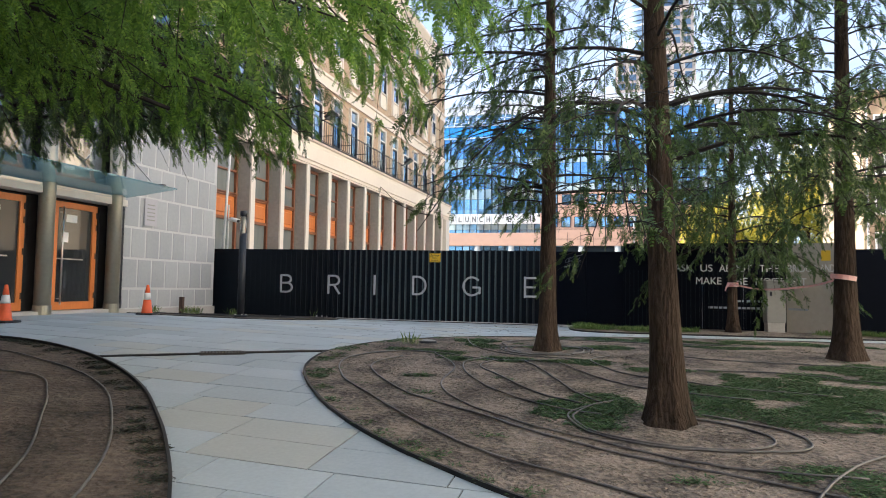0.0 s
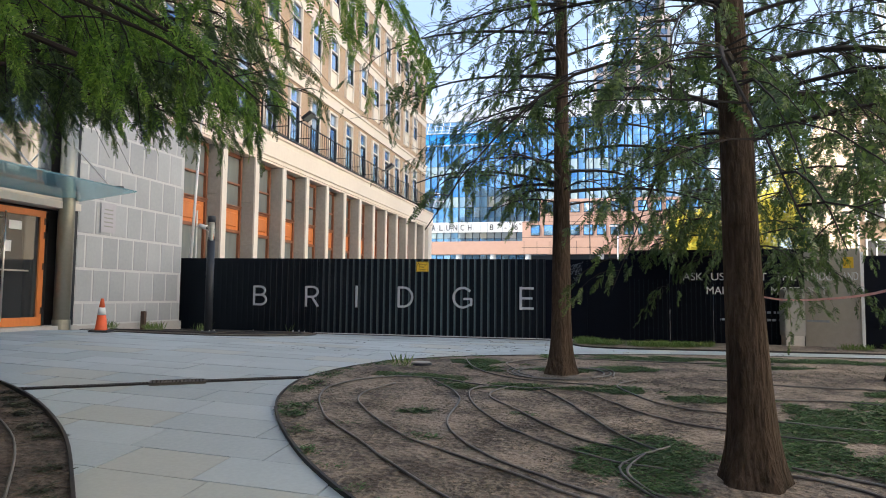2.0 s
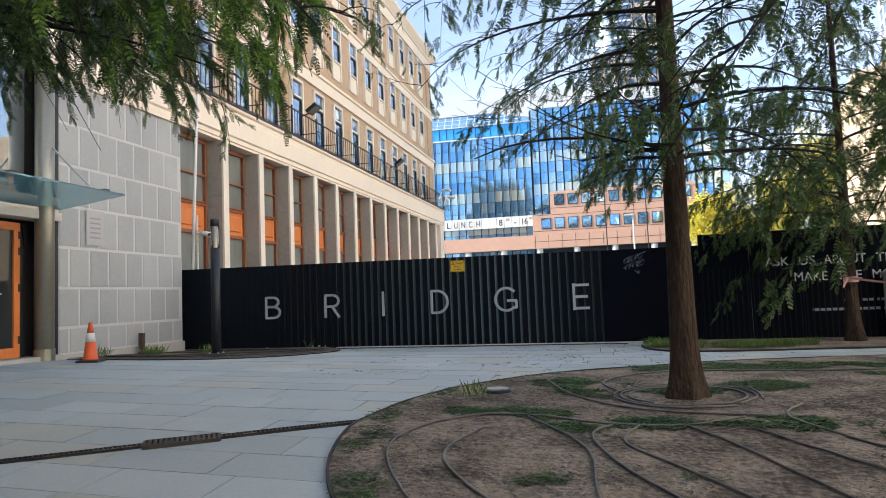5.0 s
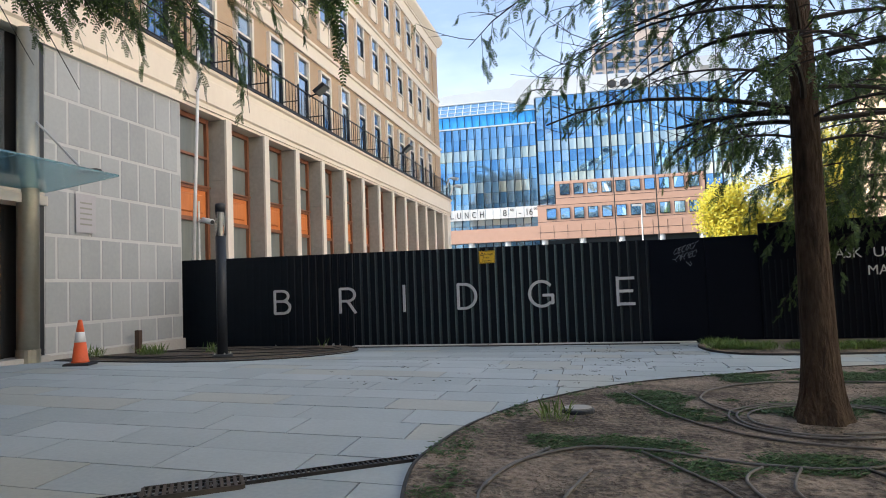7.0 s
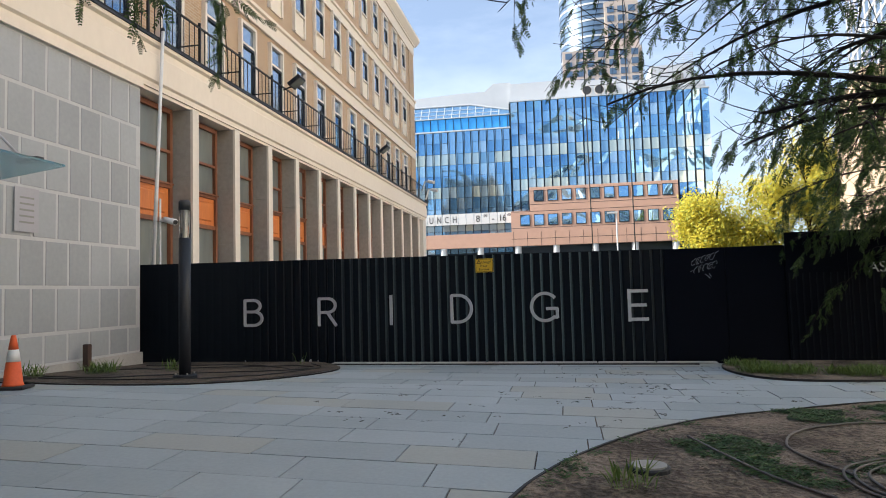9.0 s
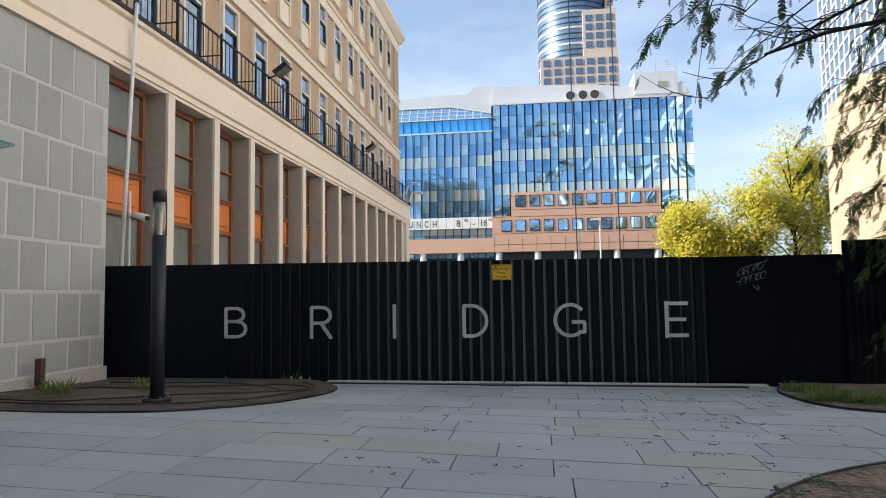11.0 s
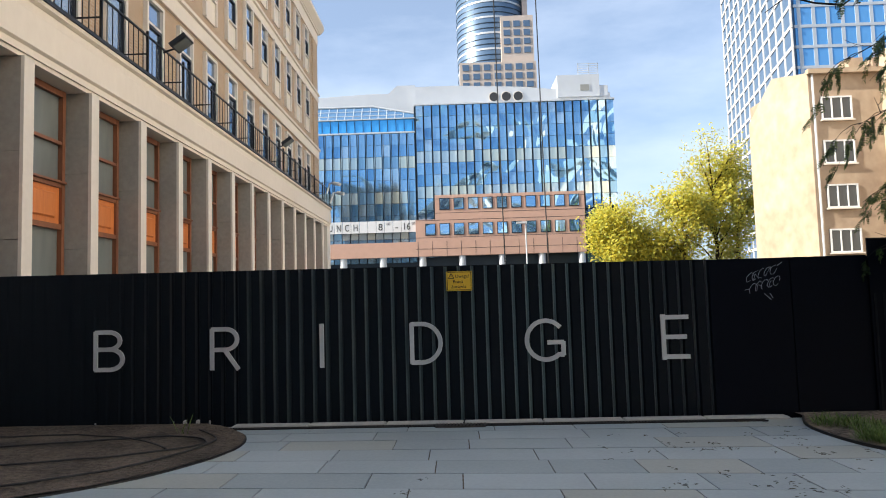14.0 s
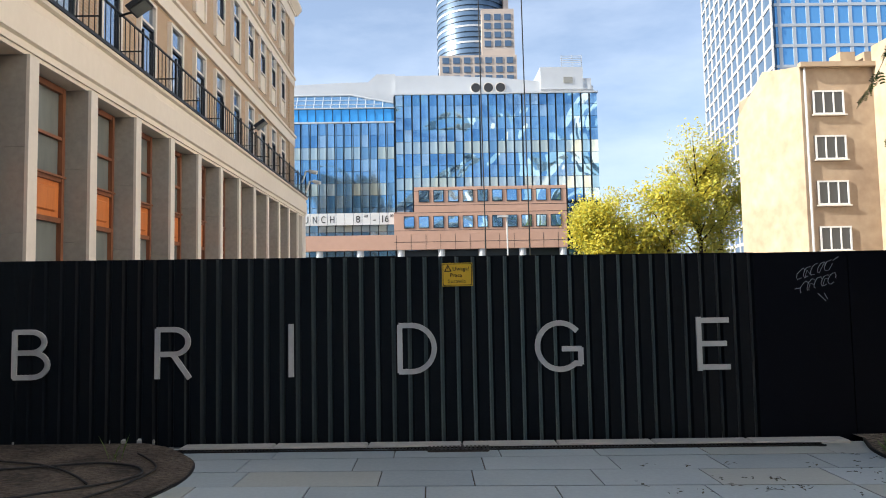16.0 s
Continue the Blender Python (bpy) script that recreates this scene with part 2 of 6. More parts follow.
def graded_along_x(m, stops, base):
    """Painted sheen along x: the pale colour gives way to the base paint by stops of (x, share)."""
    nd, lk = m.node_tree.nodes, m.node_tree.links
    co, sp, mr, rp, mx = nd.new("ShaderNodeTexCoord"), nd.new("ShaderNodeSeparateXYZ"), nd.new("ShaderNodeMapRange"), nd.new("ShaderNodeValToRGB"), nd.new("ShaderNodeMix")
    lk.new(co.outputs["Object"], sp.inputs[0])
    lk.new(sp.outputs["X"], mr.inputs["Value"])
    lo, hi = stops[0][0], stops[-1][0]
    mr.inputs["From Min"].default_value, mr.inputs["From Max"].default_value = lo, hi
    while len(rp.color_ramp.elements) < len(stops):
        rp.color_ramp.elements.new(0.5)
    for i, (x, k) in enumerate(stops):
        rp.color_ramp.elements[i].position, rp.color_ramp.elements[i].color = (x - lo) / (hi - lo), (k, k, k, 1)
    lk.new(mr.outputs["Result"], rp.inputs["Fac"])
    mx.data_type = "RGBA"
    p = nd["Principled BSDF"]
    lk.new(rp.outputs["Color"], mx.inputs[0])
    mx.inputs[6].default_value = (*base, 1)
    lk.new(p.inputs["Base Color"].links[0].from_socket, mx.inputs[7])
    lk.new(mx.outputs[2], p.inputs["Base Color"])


graded_along_x(M_groove, ((-12.5, 0.0), (-9.8, 0.02), (-8.3, 0.12), (-6.8, 0.38), (-5.2, 0.72), (-4.2, 1.0), (-3.4, 0.7), (-2.6, 0.2), (-1.9, 0.04)), (0.006, 0.010, 0.014))
M_towerglass = glass("tower_glass", (0.10, 0.16, 0.25), 0.4, 0.25)
M_blueglass = glass("blue_tower_glass", (0.16, 0.40, 0.74), 0.15, 0.35)
M_doorglass = glass("dark_door_glass", (0.10, 0.11, 0.12), 0.03, 0.7)
M_skylight = glass("skylight_glass", (0.22, 0.40, 0.62), 0.12, 0.6)
M_frost = mat("frosted_blind", (0.23, 0.25, 0.235), (0.13, 0.145, 0.14), 0.25, big=1.5, fine=4, bump=0, stretch=(1, 1, 0.3))
M_canopy = bpy.data.materials.new("canopy_glass")
M_canopy.use_nodes = True
_p = M_canopy.node_tree.nodes["Principled BSDF"]
_p.inputs["Base Color"].default_value, _p.inputs["Roughness"].default_value = (0.50, 0.78, 0.86, 1), 0.08
_p.inputs["Transmission Weight"].default_value, _p.inputs["IOR"].default_value = 0.75, 1.3


def leafmat(name, cols, trans=0.35):
    m = bpy.data.materials.new(name)
    m.use_nodes = True
    nd, lk = m.node_tree.nodes, m.node_tree.links
    p = nd["Principled BSDF"]
    rp = nd.new("ShaderNodeValToRGB")
    while len(rp.color_ramp.elements) < len(cols):
        rp.color_ramp.elements.new(0.5)
    for i, c in enumerate(cols):
        rp.color_ramp.elements[i].position, rp.color_ramp.elements[i].color = i / (len(cols) - 1), (*c, 1)
    lk.new(nd.new("ShaderNodeNewGeometry").outputs["Random Per Island"], rp.inputs["Fac"])
    lk.new(rp.outputs["Color"], p.inputs["Base Color"])
    p.inputs["Roughness"].default_value = 0.6
    tr, mx = nd.new("ShaderNodeBsdfTranslucent"), nd.new("ShaderNodeMixShader")
    lk.new(rp.outputs["Color"], tr.inputs["Color"])
    mx.inputs[0].default_value = trans
    lk.new(p.outputs[0], mx.inputs[1])
    lk.new(tr.outputs[0], mx.inputs[2])
    lk.new(mx.outputs[0], nd["Material Output"].inputs["Surface"])
    return m


# Brighter copy of the needles: light on the near tree is put into the colour.
M_needle_lit = leafmat("lit_cypress_needles", [(0.07, 0.145, 0.022), (0.13, 0.25, 0.030), (0.27, 0.43, 0.055), (0.10, 0.19, 0.030), (0.17, 0.31, 0.04)], 0.55)
M_needle = leafmat("cypress_needles", [(0.026, 0.050, 0.014), (0.046, 0.086, 0.020), (0.115, 0.18, 0.036), (0.034, 0.064, 0.020), (0.064, 0.112, 0.025)], 0.40)
M_autumn = leafmat("yellow_leaves", [(0.60, 0.50, 0.04), (0.68, 0.58, 0.07), (0.50, 0.48, 0.06), (0.36, 0.40, 0.08)], 0.45)
M_grass = leafmat("grass_blades", [(0.075, 0.13, 0.026), (0.13, 0.21, 0.04), (0.19, 0.24, 0.07)], 0.35)
M_weed = leafmat("low_weeds", [(0.03, 0.075, 0.02), (0.055, 0.12, 0.03), (0.09, 0.15, 0.05), (0.12, 0.13, 0.07)], 0.25)
M_dark_weed = leafmat("dark_moss", [(0.018, 0.022, 0.010), (0.03, 0.045, 0.015), (0.04, 0.032, 0.02)], 0.1)
M_sprig = leafmat("withered_sprigs", [(0.045, 0.036, 0.024), (0.09, 0.07, 0.04), (0.04, 0.05, 0.03)], 0.1)
M_dry = leafmat("dry_leaf_litter", [(0.10, 0.075, 0.045), (0.16, 0.13, 0.07), (0.06, 0.07, 0.04)], 0.1)


# ---- builders ----
class B:
    """Vertices and faces of one mesh."""

    def __init__(self):
        self.v, self.f = [], []

    def add(self, vs, fs):
        n = len(self.v)
        self.v += [tuple(p) for p in vs]
        self.f += [tuple(i + n for i in q) for q in fs]
        return self

    def box(self, x0, x1, y0, y1, z0, z1, m=None):
        vs = [Vector(p) for p in ((x0, y0, z0), (x1, y0, z0), (x1, y1, z0), (x0, y1, z0), (x0, y0, z1), (x1, y0, z1), (x1, y1, z1), (x0, y1, z1))]
        if m:
            vs = [m @ p for p in vs]
        return self.add(vs, [(3, 2, 1, 0), (4, 5, 6, 7), (0, 1, 5, 4), (1, 2, 6, 5), (2, 3, 7, 6), (3, 0, 4, 7)])

    def bev(self, x0, x1, y0, y1, z0, z1, c, m=None):
        """Box with its upper edges chamfered by c."""
        lo = [(x0, y0, z0), (x1, y0, z0), (x1, y1, z0), (x0, y1, z0)]
        mid = [(p[0], p[1], z1 - c) for p in lo]
        up = [(x0 + c, y0 + c, z1), (x1 - c, y0 + c, z1), (x1 - c, y1 - c, z1), (x0 + c, y1 - c, z1)]
        vs = [Vector(p) for p in lo + mid + up]
        if m:
            vs = [m @ p for p in vs]
        fs = [(3, 2, 1, 0), (8, 9, 10, 11)]
        for k in (0, 4):
            fs += [(k + i, k + (i + 1) % 4, k + 4 + (i + 1) % 4, k + 4 + i) for i in range(4)]
        return self.add(vs, fs)

    def prism(self, outline, y0, y1, axis="y"):
        """Outline of (a, b) pairs carried along an axis: y: (x, z); z: (x, y); x: (y, z)."""
        n = len(outline)
        put = {"y": lambda a, b, c: (a, c, b), "z": lambda a, b, c: (a, b, c), "x": lambda a, b, c: (c, a, b)}[axis]
        vs = [put(a, b, y0) for a, b in outline] + [put(a, b, y1) for a, b in outline]
        return self.add(vs, [tuple(range(n)), tuple(range(2 * n - 1, n - 1, -1))] + [(i, i + n, (i + 1) % n + n, (i + 1) % n) for i in range(n)])

    def tube(self, pts, rs, n=8, caps=True):
        pts = [Vector(p) for p in pts]
        if not isinstance(rs, (list, tuple)):
            rs = [rs] * len(pts)
        vs, fs = [], []
        side = None
        for i, p in enumerate(pts):
            d = (pts[min(i + 1, len(pts) - 1)] - pts[max(i - 1, 0)]).normalized()
            if side is None:
                side = d.orthogonal().normalized()
            side = (side - d * side.dot(d)).normalized()
            up = d.cross(side)
            vs += [p + (side * math.cos(a) + up * math.sin(a)) * rs[i] for a in (2 * math.pi * k / n for k in range(n))]
        for i in range(len(pts) - 1):
            fs += [(i * n + k, i * n + (k + 1) % n, (i + 1) * n + (k + 1) % n, (i + 1) * n + k) for k in range(n)]
        if caps:
            fs += [tuple(range(n - 1, -1, -1)), tuple(range((len(pts) - 1) * n, len(pts) * n))]
        return self.add(vs, fs)

    def ribbon(self, pts, w, y0, y1, m=None):
        """A flat stroke of width w along (x, z) points, from y0 to y1."""
        for (ax, az), (bx, bz) in zip(pts, pts[1:]):
            d = Vector((bx - ax, bz - az)).normalized()
            nx, nz = -d.y * w / 2, d.x * w / 2
            ex, ez = d.x * w * 0.18, d.y * w * 0.18
            q = [(ax + nx - ex, az + nz - ez), (ax - nx - ex, az - nz - ez), (bx - nx + ex, bz - nz + ez), (bx + nx + ex, bz + nz + ez)]
            vs = [Vector((a, y0, b)) for a, b in q] + [Vector((a, y1, b)) for a, b in q]
            if m:
                vs = [m @ p for p in vs]
            self.add(vs, [(3, 2, 1, 0), (4, 5, 6, 7), (0, 1, 5, 4), (1, 2, 6, 5), (2, 3, 7, 6), (3, 0, 4, 7)])
        return self

    def mesh(self, name, material, smooth=False):
        me = bpy.data.meshes.new(name)
        me.from_pydata(self.v, [], self.f)
        bm = bmesh.new()
        bm.from_mesh(me)
        if len(bm.faces) < 60000:
            bmesh.ops.recalc_face_normals(bm, faces=bm.faces)
        if smooth:
            for q in bm.faces:
                q.smooth = True
        bm.to_mesh(me)
        bm.free()
        me.materials.append(material)
        return me


PLACE = {}


def thing(name, at, label, category, group="", kind="", turn=0.0):
    """An Empty at a thing's base; its parts are built in the world's coordinates."""
    ob = new(name)
    ob.empty_display_size = 0.1
    ob.matrix_basis = pose(*at, 0, 0, turn)
    PLACE[ob] = ob.matrix_basis.copy()
    return tagged(ob, label, category, group, kind)


def part(name, b, material, parent, label="", smooth=False, kind=""):
    me = b if isinstance(b, bpy.types.Mesh) else b.mesh(name, material, smooth)
    ob = new(name, me)
    ob.parent = parent
    if parent in PLACE:
        ob.matrix_parent_inverse = PLACE[parent].inverted()
    return tagged(ob, label, kind=kind)


def solo(name, b, material, label, category, group="", kind="", smooth=False):
    return tagged(new(name, b.mesh(name, material, smooth)), label, category, group, kind)


def words(text, size, m, material, parent, name="lettering", depth=0.004, width=None):
    """Lettering in the built-in font, upright in the x-z plane at pose m (start of the base line)."""
    cu = bpy.data.curves.new(name, "FONT")
    cu.body, cu.size, cu.extrude = text, size, depth
    tmp = new("tmp", cu)
    bpy.context.view_layer.update()
    me = bpy.data.meshes.new_from_object(tmp.evaluated_get(bpy.context.evaluated_depsgraph_get()))
    bpy.data.objects.remove(tmp)
    if width:
        xs = [v.co.x for v in me.vertices]
        k = width / (max(xs) - min(xs))
        me.transform(Matrix.Diagonal((k, 1, 1, 1)))
    me.transform(m @ pose(0, 0, 0, 90))
    me.materials.clear()
    me.materials.append(material)
    return part(name, me, material, parent)


def lift(x, y):
    """Height of the ground."""
    f = float(np.interp(y, [-300, -20, 0, 3.3, 5, 7.4, 9, 11, 14, 400], [-1.2, -0.9, 0, 0.17, 0.30, 0.46, 0.55, 0.62, 0.63, 0.63]))
    w = float(np.interp(y, [13.5, 18], [1, 0]))
    return f + 0.022 * min(max(0, -x - 1.5), 12) * w


# ---- ground ----
def smooth_line(pts, n=6):
    """Catmull-Rom curve through points."""
    out = []
    q = [pts[0], *pts, pts[-1]]
    for a, b, c, d in zip(q, q[1:], q[2:], q[3:]):
        for k in range(n):
            t = k / n
            out.append(tuple(0.5 * (2 * b[i] + (c[i] - a[i]) * t + (2 * a[i] - 5 * b[i] + 4 * c[i] - d[i]) * t * t + (3 * b[i] - a[i] - 3 * c[i] + d[i]) * t ** 3) for i in range(len(b))))
    return out + [tuple(pts[-1])]


def inside(x, y, poly):
    hit = False
    for (ax, ay), (bx, by) in zip(poly, poly[1:] + poly[:1]):
        if (ay > y) != (by > y) and x < (bx - ax) * (y - ay) / (by - ay) + ax:
            hit = not hit
    return hit


LEFT_EDGE = smooth_line([(-1.2, -5), (-1.25, -1.5), (-1.6, 1.2), (-2.25, 2.9), (-2.78, 3.77), (-3.4, 4.55), (-4.0, 5.22), (-4.92, 6.15), (-6.0, 7.0), (-7.09, 7.65), (-8.27, 8.15), (-9.26, 8.33), (-10.5, 8.25), (-13, 7.8)])
RIGHT_EDGE = smooth_line([(3.2, -5), (3.1, -1), (2.6, 1.2), (1.5, 2.8), (0.3, 3.8), (-0.69, 4.39), (-1.28, 4.8), (-1.74, 5.14), (-2.36, 5.7), (-2.96, 6.38), (-3.61, 7.32), (-3.98, 8.1), (-4.18, 9.0), (-4.14, 9.63), (-3.97, 10.4), (-3.55, 11.3), (-3.0, 12.15), (-2.32, 12.85), (-1.38, 13.45), (-0.3, 13.95), (1.2, 14.3), (3.6, 14.6), (8, 14.9), (16, 15.2)])
LAMP_EDGE = smooth_line([(-12.1, 14.45), (-11.3, 14.34), (-10.4, 14.3), (-9.6, 14.38), (-8.85, 14.65), (-8.12, 15.35), (-7.72, 16.17), (-7.6, 16.9), (-7.75, 17.6), (-8.2, 18.2), (-8.6, 18.5)])
GRASS_EDGE = smooth_line([(-1.0, 18.0), (-1.22, 17.5), (-1.28, 17.0), (-1.2, 16.4), (-0.95, 15.95), (-0.5, 15.7), (0.3, 15.65), (1.6, 15.75), (4, 15.9), (9, 16.1), (16, 16.3)])
BEDS = {
    "left": LEFT_EDGE + [(-13, -5)],
    "right": RIGHT_EDGE + [(16, -5)],
    "lamp": LAMP_EDGE + [(-12.3, 18.72)],
    "grass": GRASS_EDGE + [(16, 18.6), (4, 18.6), (-1.0, 18.2)],
}

g = B()
xs = [-3000, -600, -150, -60, *np.arange(-30, 31, 1.5).tolist(), 60, 150, 600, 3000]
ys = [-3000, -600, -150, -60, *np.arange(-24, 31, 1.5).tolist(), 60, 150, 600, 3000]
g.add([(x, y, lift(x, y) - 0.12) for y in ys for x in xs], [(j * len(xs) + i, j * len(xs) + i + 1, (j + 1) * len(xs) + i + 1, (j + 1) * len(xs) + i) for j in range(len(ys) - 1) for i in range(len(xs) - 1)])
M_city = mat("worn_asphalt_ground", (0.13, 0.125, 0.12), (0.08, 0.078, 0.075), 0.9, fine=10, bump=0.3)
solo("ground", g, M_city, "flat worn ground under paving and planting beds", "ground", kind="structure")

from mathutils import geometry as _geo


def soil(x, y):
    """Height of the uneven soil in the beds."""
    h = noise.noise((x * 0.9, y * 0.9, 3)) * 1.6 + noise.noise((x * 3.1, y * 3.1, 7)) * 0.8
    return lift(x, y) + 0.026 + 0.010 * h + 0.004 * noise.noise((x * 9, y * 9, 1))


def bed(name, poly, material, label, step=0.28, view=None):
    """A planting bed: uneven soil filling an outline."""
    rnd = random.Random(5)
    pts = [Vector(p) for p in poly]
    edges = [(i, (i + 1) % len(pts)) for i in range(len(pts))]
    x0, x1, y0, y1 = view or (min(p.x for p in pts), max(p.x for p in pts), min(p.y for p in pts), max(p.y for p in pts))
    y = y0
    while y < y1:
        x = x0
        while x < x1:
            px, py = x + rnd.uniform(-0.1, 0.1), y + rnd.uniform(-0.1, 0.1)
            if inside(px, py, poly):
                pts.append(Vector((px, py)))
            x += step
        y += step
    vs, _, fs, *_ = _geo.delaunay_2d_cdt(pts, edges, [], 1, 1e-4)
    b = B()
    out = []
    for p in vs:
        out.append((p.x, p.y, soil(p.x, p.y)))
    b.add(out, fs)
    return solo(name, b, material, label, "planting bed", kind="structure", smooth=True)


bed("planting_bed", BEDS["left"], M_soil2, "bare brown soil bed beside the paved path", view=(-13, -1, -5, 8.6))
bed("planting_bed", BEDS["right"], M_soil, "wide bare sandy soil bed with trees and hoses", view=(-4.4, 9, 1.5, 15.2))
bed("planting_bed", BEDS["lamp"], M_soil2, "small dark soil bed round the lamp post", view=(-12.3, -7.5, 14, 18.8))
bed("planting_bed", BEDS["grass"], M_soil, "soil strip with grass along the black hoarding", view=(-1.4, 9, 15.5, 18.7))


def edging(line, label, rise=0.034):
    b = B()
    n = len(line)
    for s, z in ((0, 0),):
        vs = []
        for i, (x, y) in enumerate(line):
            ax, ay = line[max(i - 1, 0)]
            bx, by = line[min(i + 1, n - 1)]
            d = Vector((bx - ax, by - ay)).normalized()
            for off in (-0.012, 0.012):
                px, py = x - d.y * off, y + d.x * off
                for dz in (-0.1, rise):
                    vs.append((px, py, lift(x, y) + dz))
        fs = []
        for i in range(n - 1):
            a, c = i * 4, (i + 1) * 4
            fs += [(a, c, c + 1, a + 1), (a + 1, c + 1, c + 3, a + 3), (a + 3, c + 3, c + 2, a + 2), (a + 2, c + 2, c, a)]
        b.add(vs, fs)
    return solo("bed_edging", b, M_steel, label, "edging", "steel bed edgings", kind="structure")


edging(LEFT_EDGE, "thin dark steel edging of the planting bed", 0.062)
edging(RIGHT_EDGE, "thin dark steel edging curving round the tree bed")
edging(LAMP_EDGE, "thin dark steel edging round the small bed", 0.018)
edging(GRASS_EDGE, "thin dark steel edging of the grass strip", 0.03)

# ---- hoarding: fence line turned slightly against the building ----
FA = math.degrees(math.atan(-0.045))
FENCE = pose(-6, 18.45, 0, 0, 0, FA)       # local x along the fence, -y towards the yard


def fx(x):
    return (x + 6) / math.cos(radians(FA))


hoarding = thing("hoarding_fence", (-6, 18.45, 0.6), "black corrugated steel site hoarding with large grey letters", "fence", turn=FA)
PITCH = 0.167
X0, XM, X1 = fx(-12.5), fx(-1.95), fx(0.0)
nsheet = 10
per = int(round((XM - X0) / PITCH / nsheet))
PITCH = (XM - X0) / (per * nsheet)
top_l, top_r, bot_l = 2.69, 2.59, 0.60


def ftop(x):
    return top_l + (top_r - top_l) * (x - X0) / (X1 - X0)


for s in range(nsheet):
    b = B()
    prof = []
    for k in range(per):
        x = X0 + (s * per + k) * PITCH
        deep = -0.035 + 0.035 * min(1.0, max(0.06, (x + 4.6) / 2.6))       # ribs grow from flat to full depth
        prof += [(x, -0.035), (x + 0.62 * PITCH, -0.035), (x + 0.74 * PITCH, deep), (x + 0.88 * PITCH, deep)]
    prof.append((X0 + (s + 1) * per * PITCH, -0.035))
    vs, fs = [], []
    for x, y in prof:
        for z in (bot_l, ftop(x)):
            vs += [FENCE @ Vector((x, y, z)), FENCE @ Vector((x, y + 0.006, z))]
    for i in range(len(prof) - 1):
        a, c = i * 4, i * 4 + 4
        fs += [(a, c, c + 2, a + 2), (a + 1, a + 3, c + 3, c + 1), (a + 2, c + 2, c + 3, a + 3), (a, a + 1, c + 1, c)]
    b.add(vs, fs)
    sheet = part("sheet", b, M_fence, hoarding)
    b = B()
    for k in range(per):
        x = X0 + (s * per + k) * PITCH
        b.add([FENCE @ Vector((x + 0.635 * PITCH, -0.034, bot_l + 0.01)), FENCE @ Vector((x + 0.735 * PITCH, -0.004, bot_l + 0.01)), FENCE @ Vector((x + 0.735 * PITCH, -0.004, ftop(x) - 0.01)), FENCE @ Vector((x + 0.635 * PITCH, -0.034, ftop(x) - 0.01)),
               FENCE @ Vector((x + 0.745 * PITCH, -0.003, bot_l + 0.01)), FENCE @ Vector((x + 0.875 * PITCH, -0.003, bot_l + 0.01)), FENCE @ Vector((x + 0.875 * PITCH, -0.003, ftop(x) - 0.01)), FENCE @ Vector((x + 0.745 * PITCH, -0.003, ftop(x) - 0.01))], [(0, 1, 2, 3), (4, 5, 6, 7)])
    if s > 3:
        part("groove", b, M_groove, sheet, "grey-green sheet grooves with painted sheen", kind="stuff")
b = B().box(XM, fx(-0.95), -0.03, 0.0, 0.58, 2.60, FENCE)
part("board", b, M_flat, hoarding, "flat black board with sprayed tag")
b = B().box(fx(-0.94), X1 - 0.004, -0.03, 0.0, 0.58, 2.60, FENCE)
part("board", b, M_flat, hoarding)
part("cover_strip", B().box(fx(-1.02), fx(-0.86), 0.001, 0.012, 0.58, 2.59, FENCE), M_flat, hoarding)
part("cover_strip", B().box(fx(-0.06), fx(0.06), 0.001, 0.012, 0.58, 2.59, FENCE), M_flat, hoarding)
for i in range(6):
    x = X0 + 0.3 + i * (X1 - X0 - 0.6) / 5
    part("post", B().box(x - 0.04, x + 0.04, 0.02, 0.10, 0.3, 2.5, FENCE), M_darkgrey, hoarding)
for z in (0.95, 2.3):
    part("rail", B().box(X0, X1, 0.008, 0.02, z - 0.03, z + 0.03, FENCE), M_darkgrey, hoarding)


def arc(cx, cz, rx, rz, a0, a1, n=12):
    return [(cx + rx * math.cos(radians(a0 + (a1 - a0) * k / n)), cz + rz * math.sin(radians(a0 + (a1 - a0) * k / n))) for k in range(n + 1)]


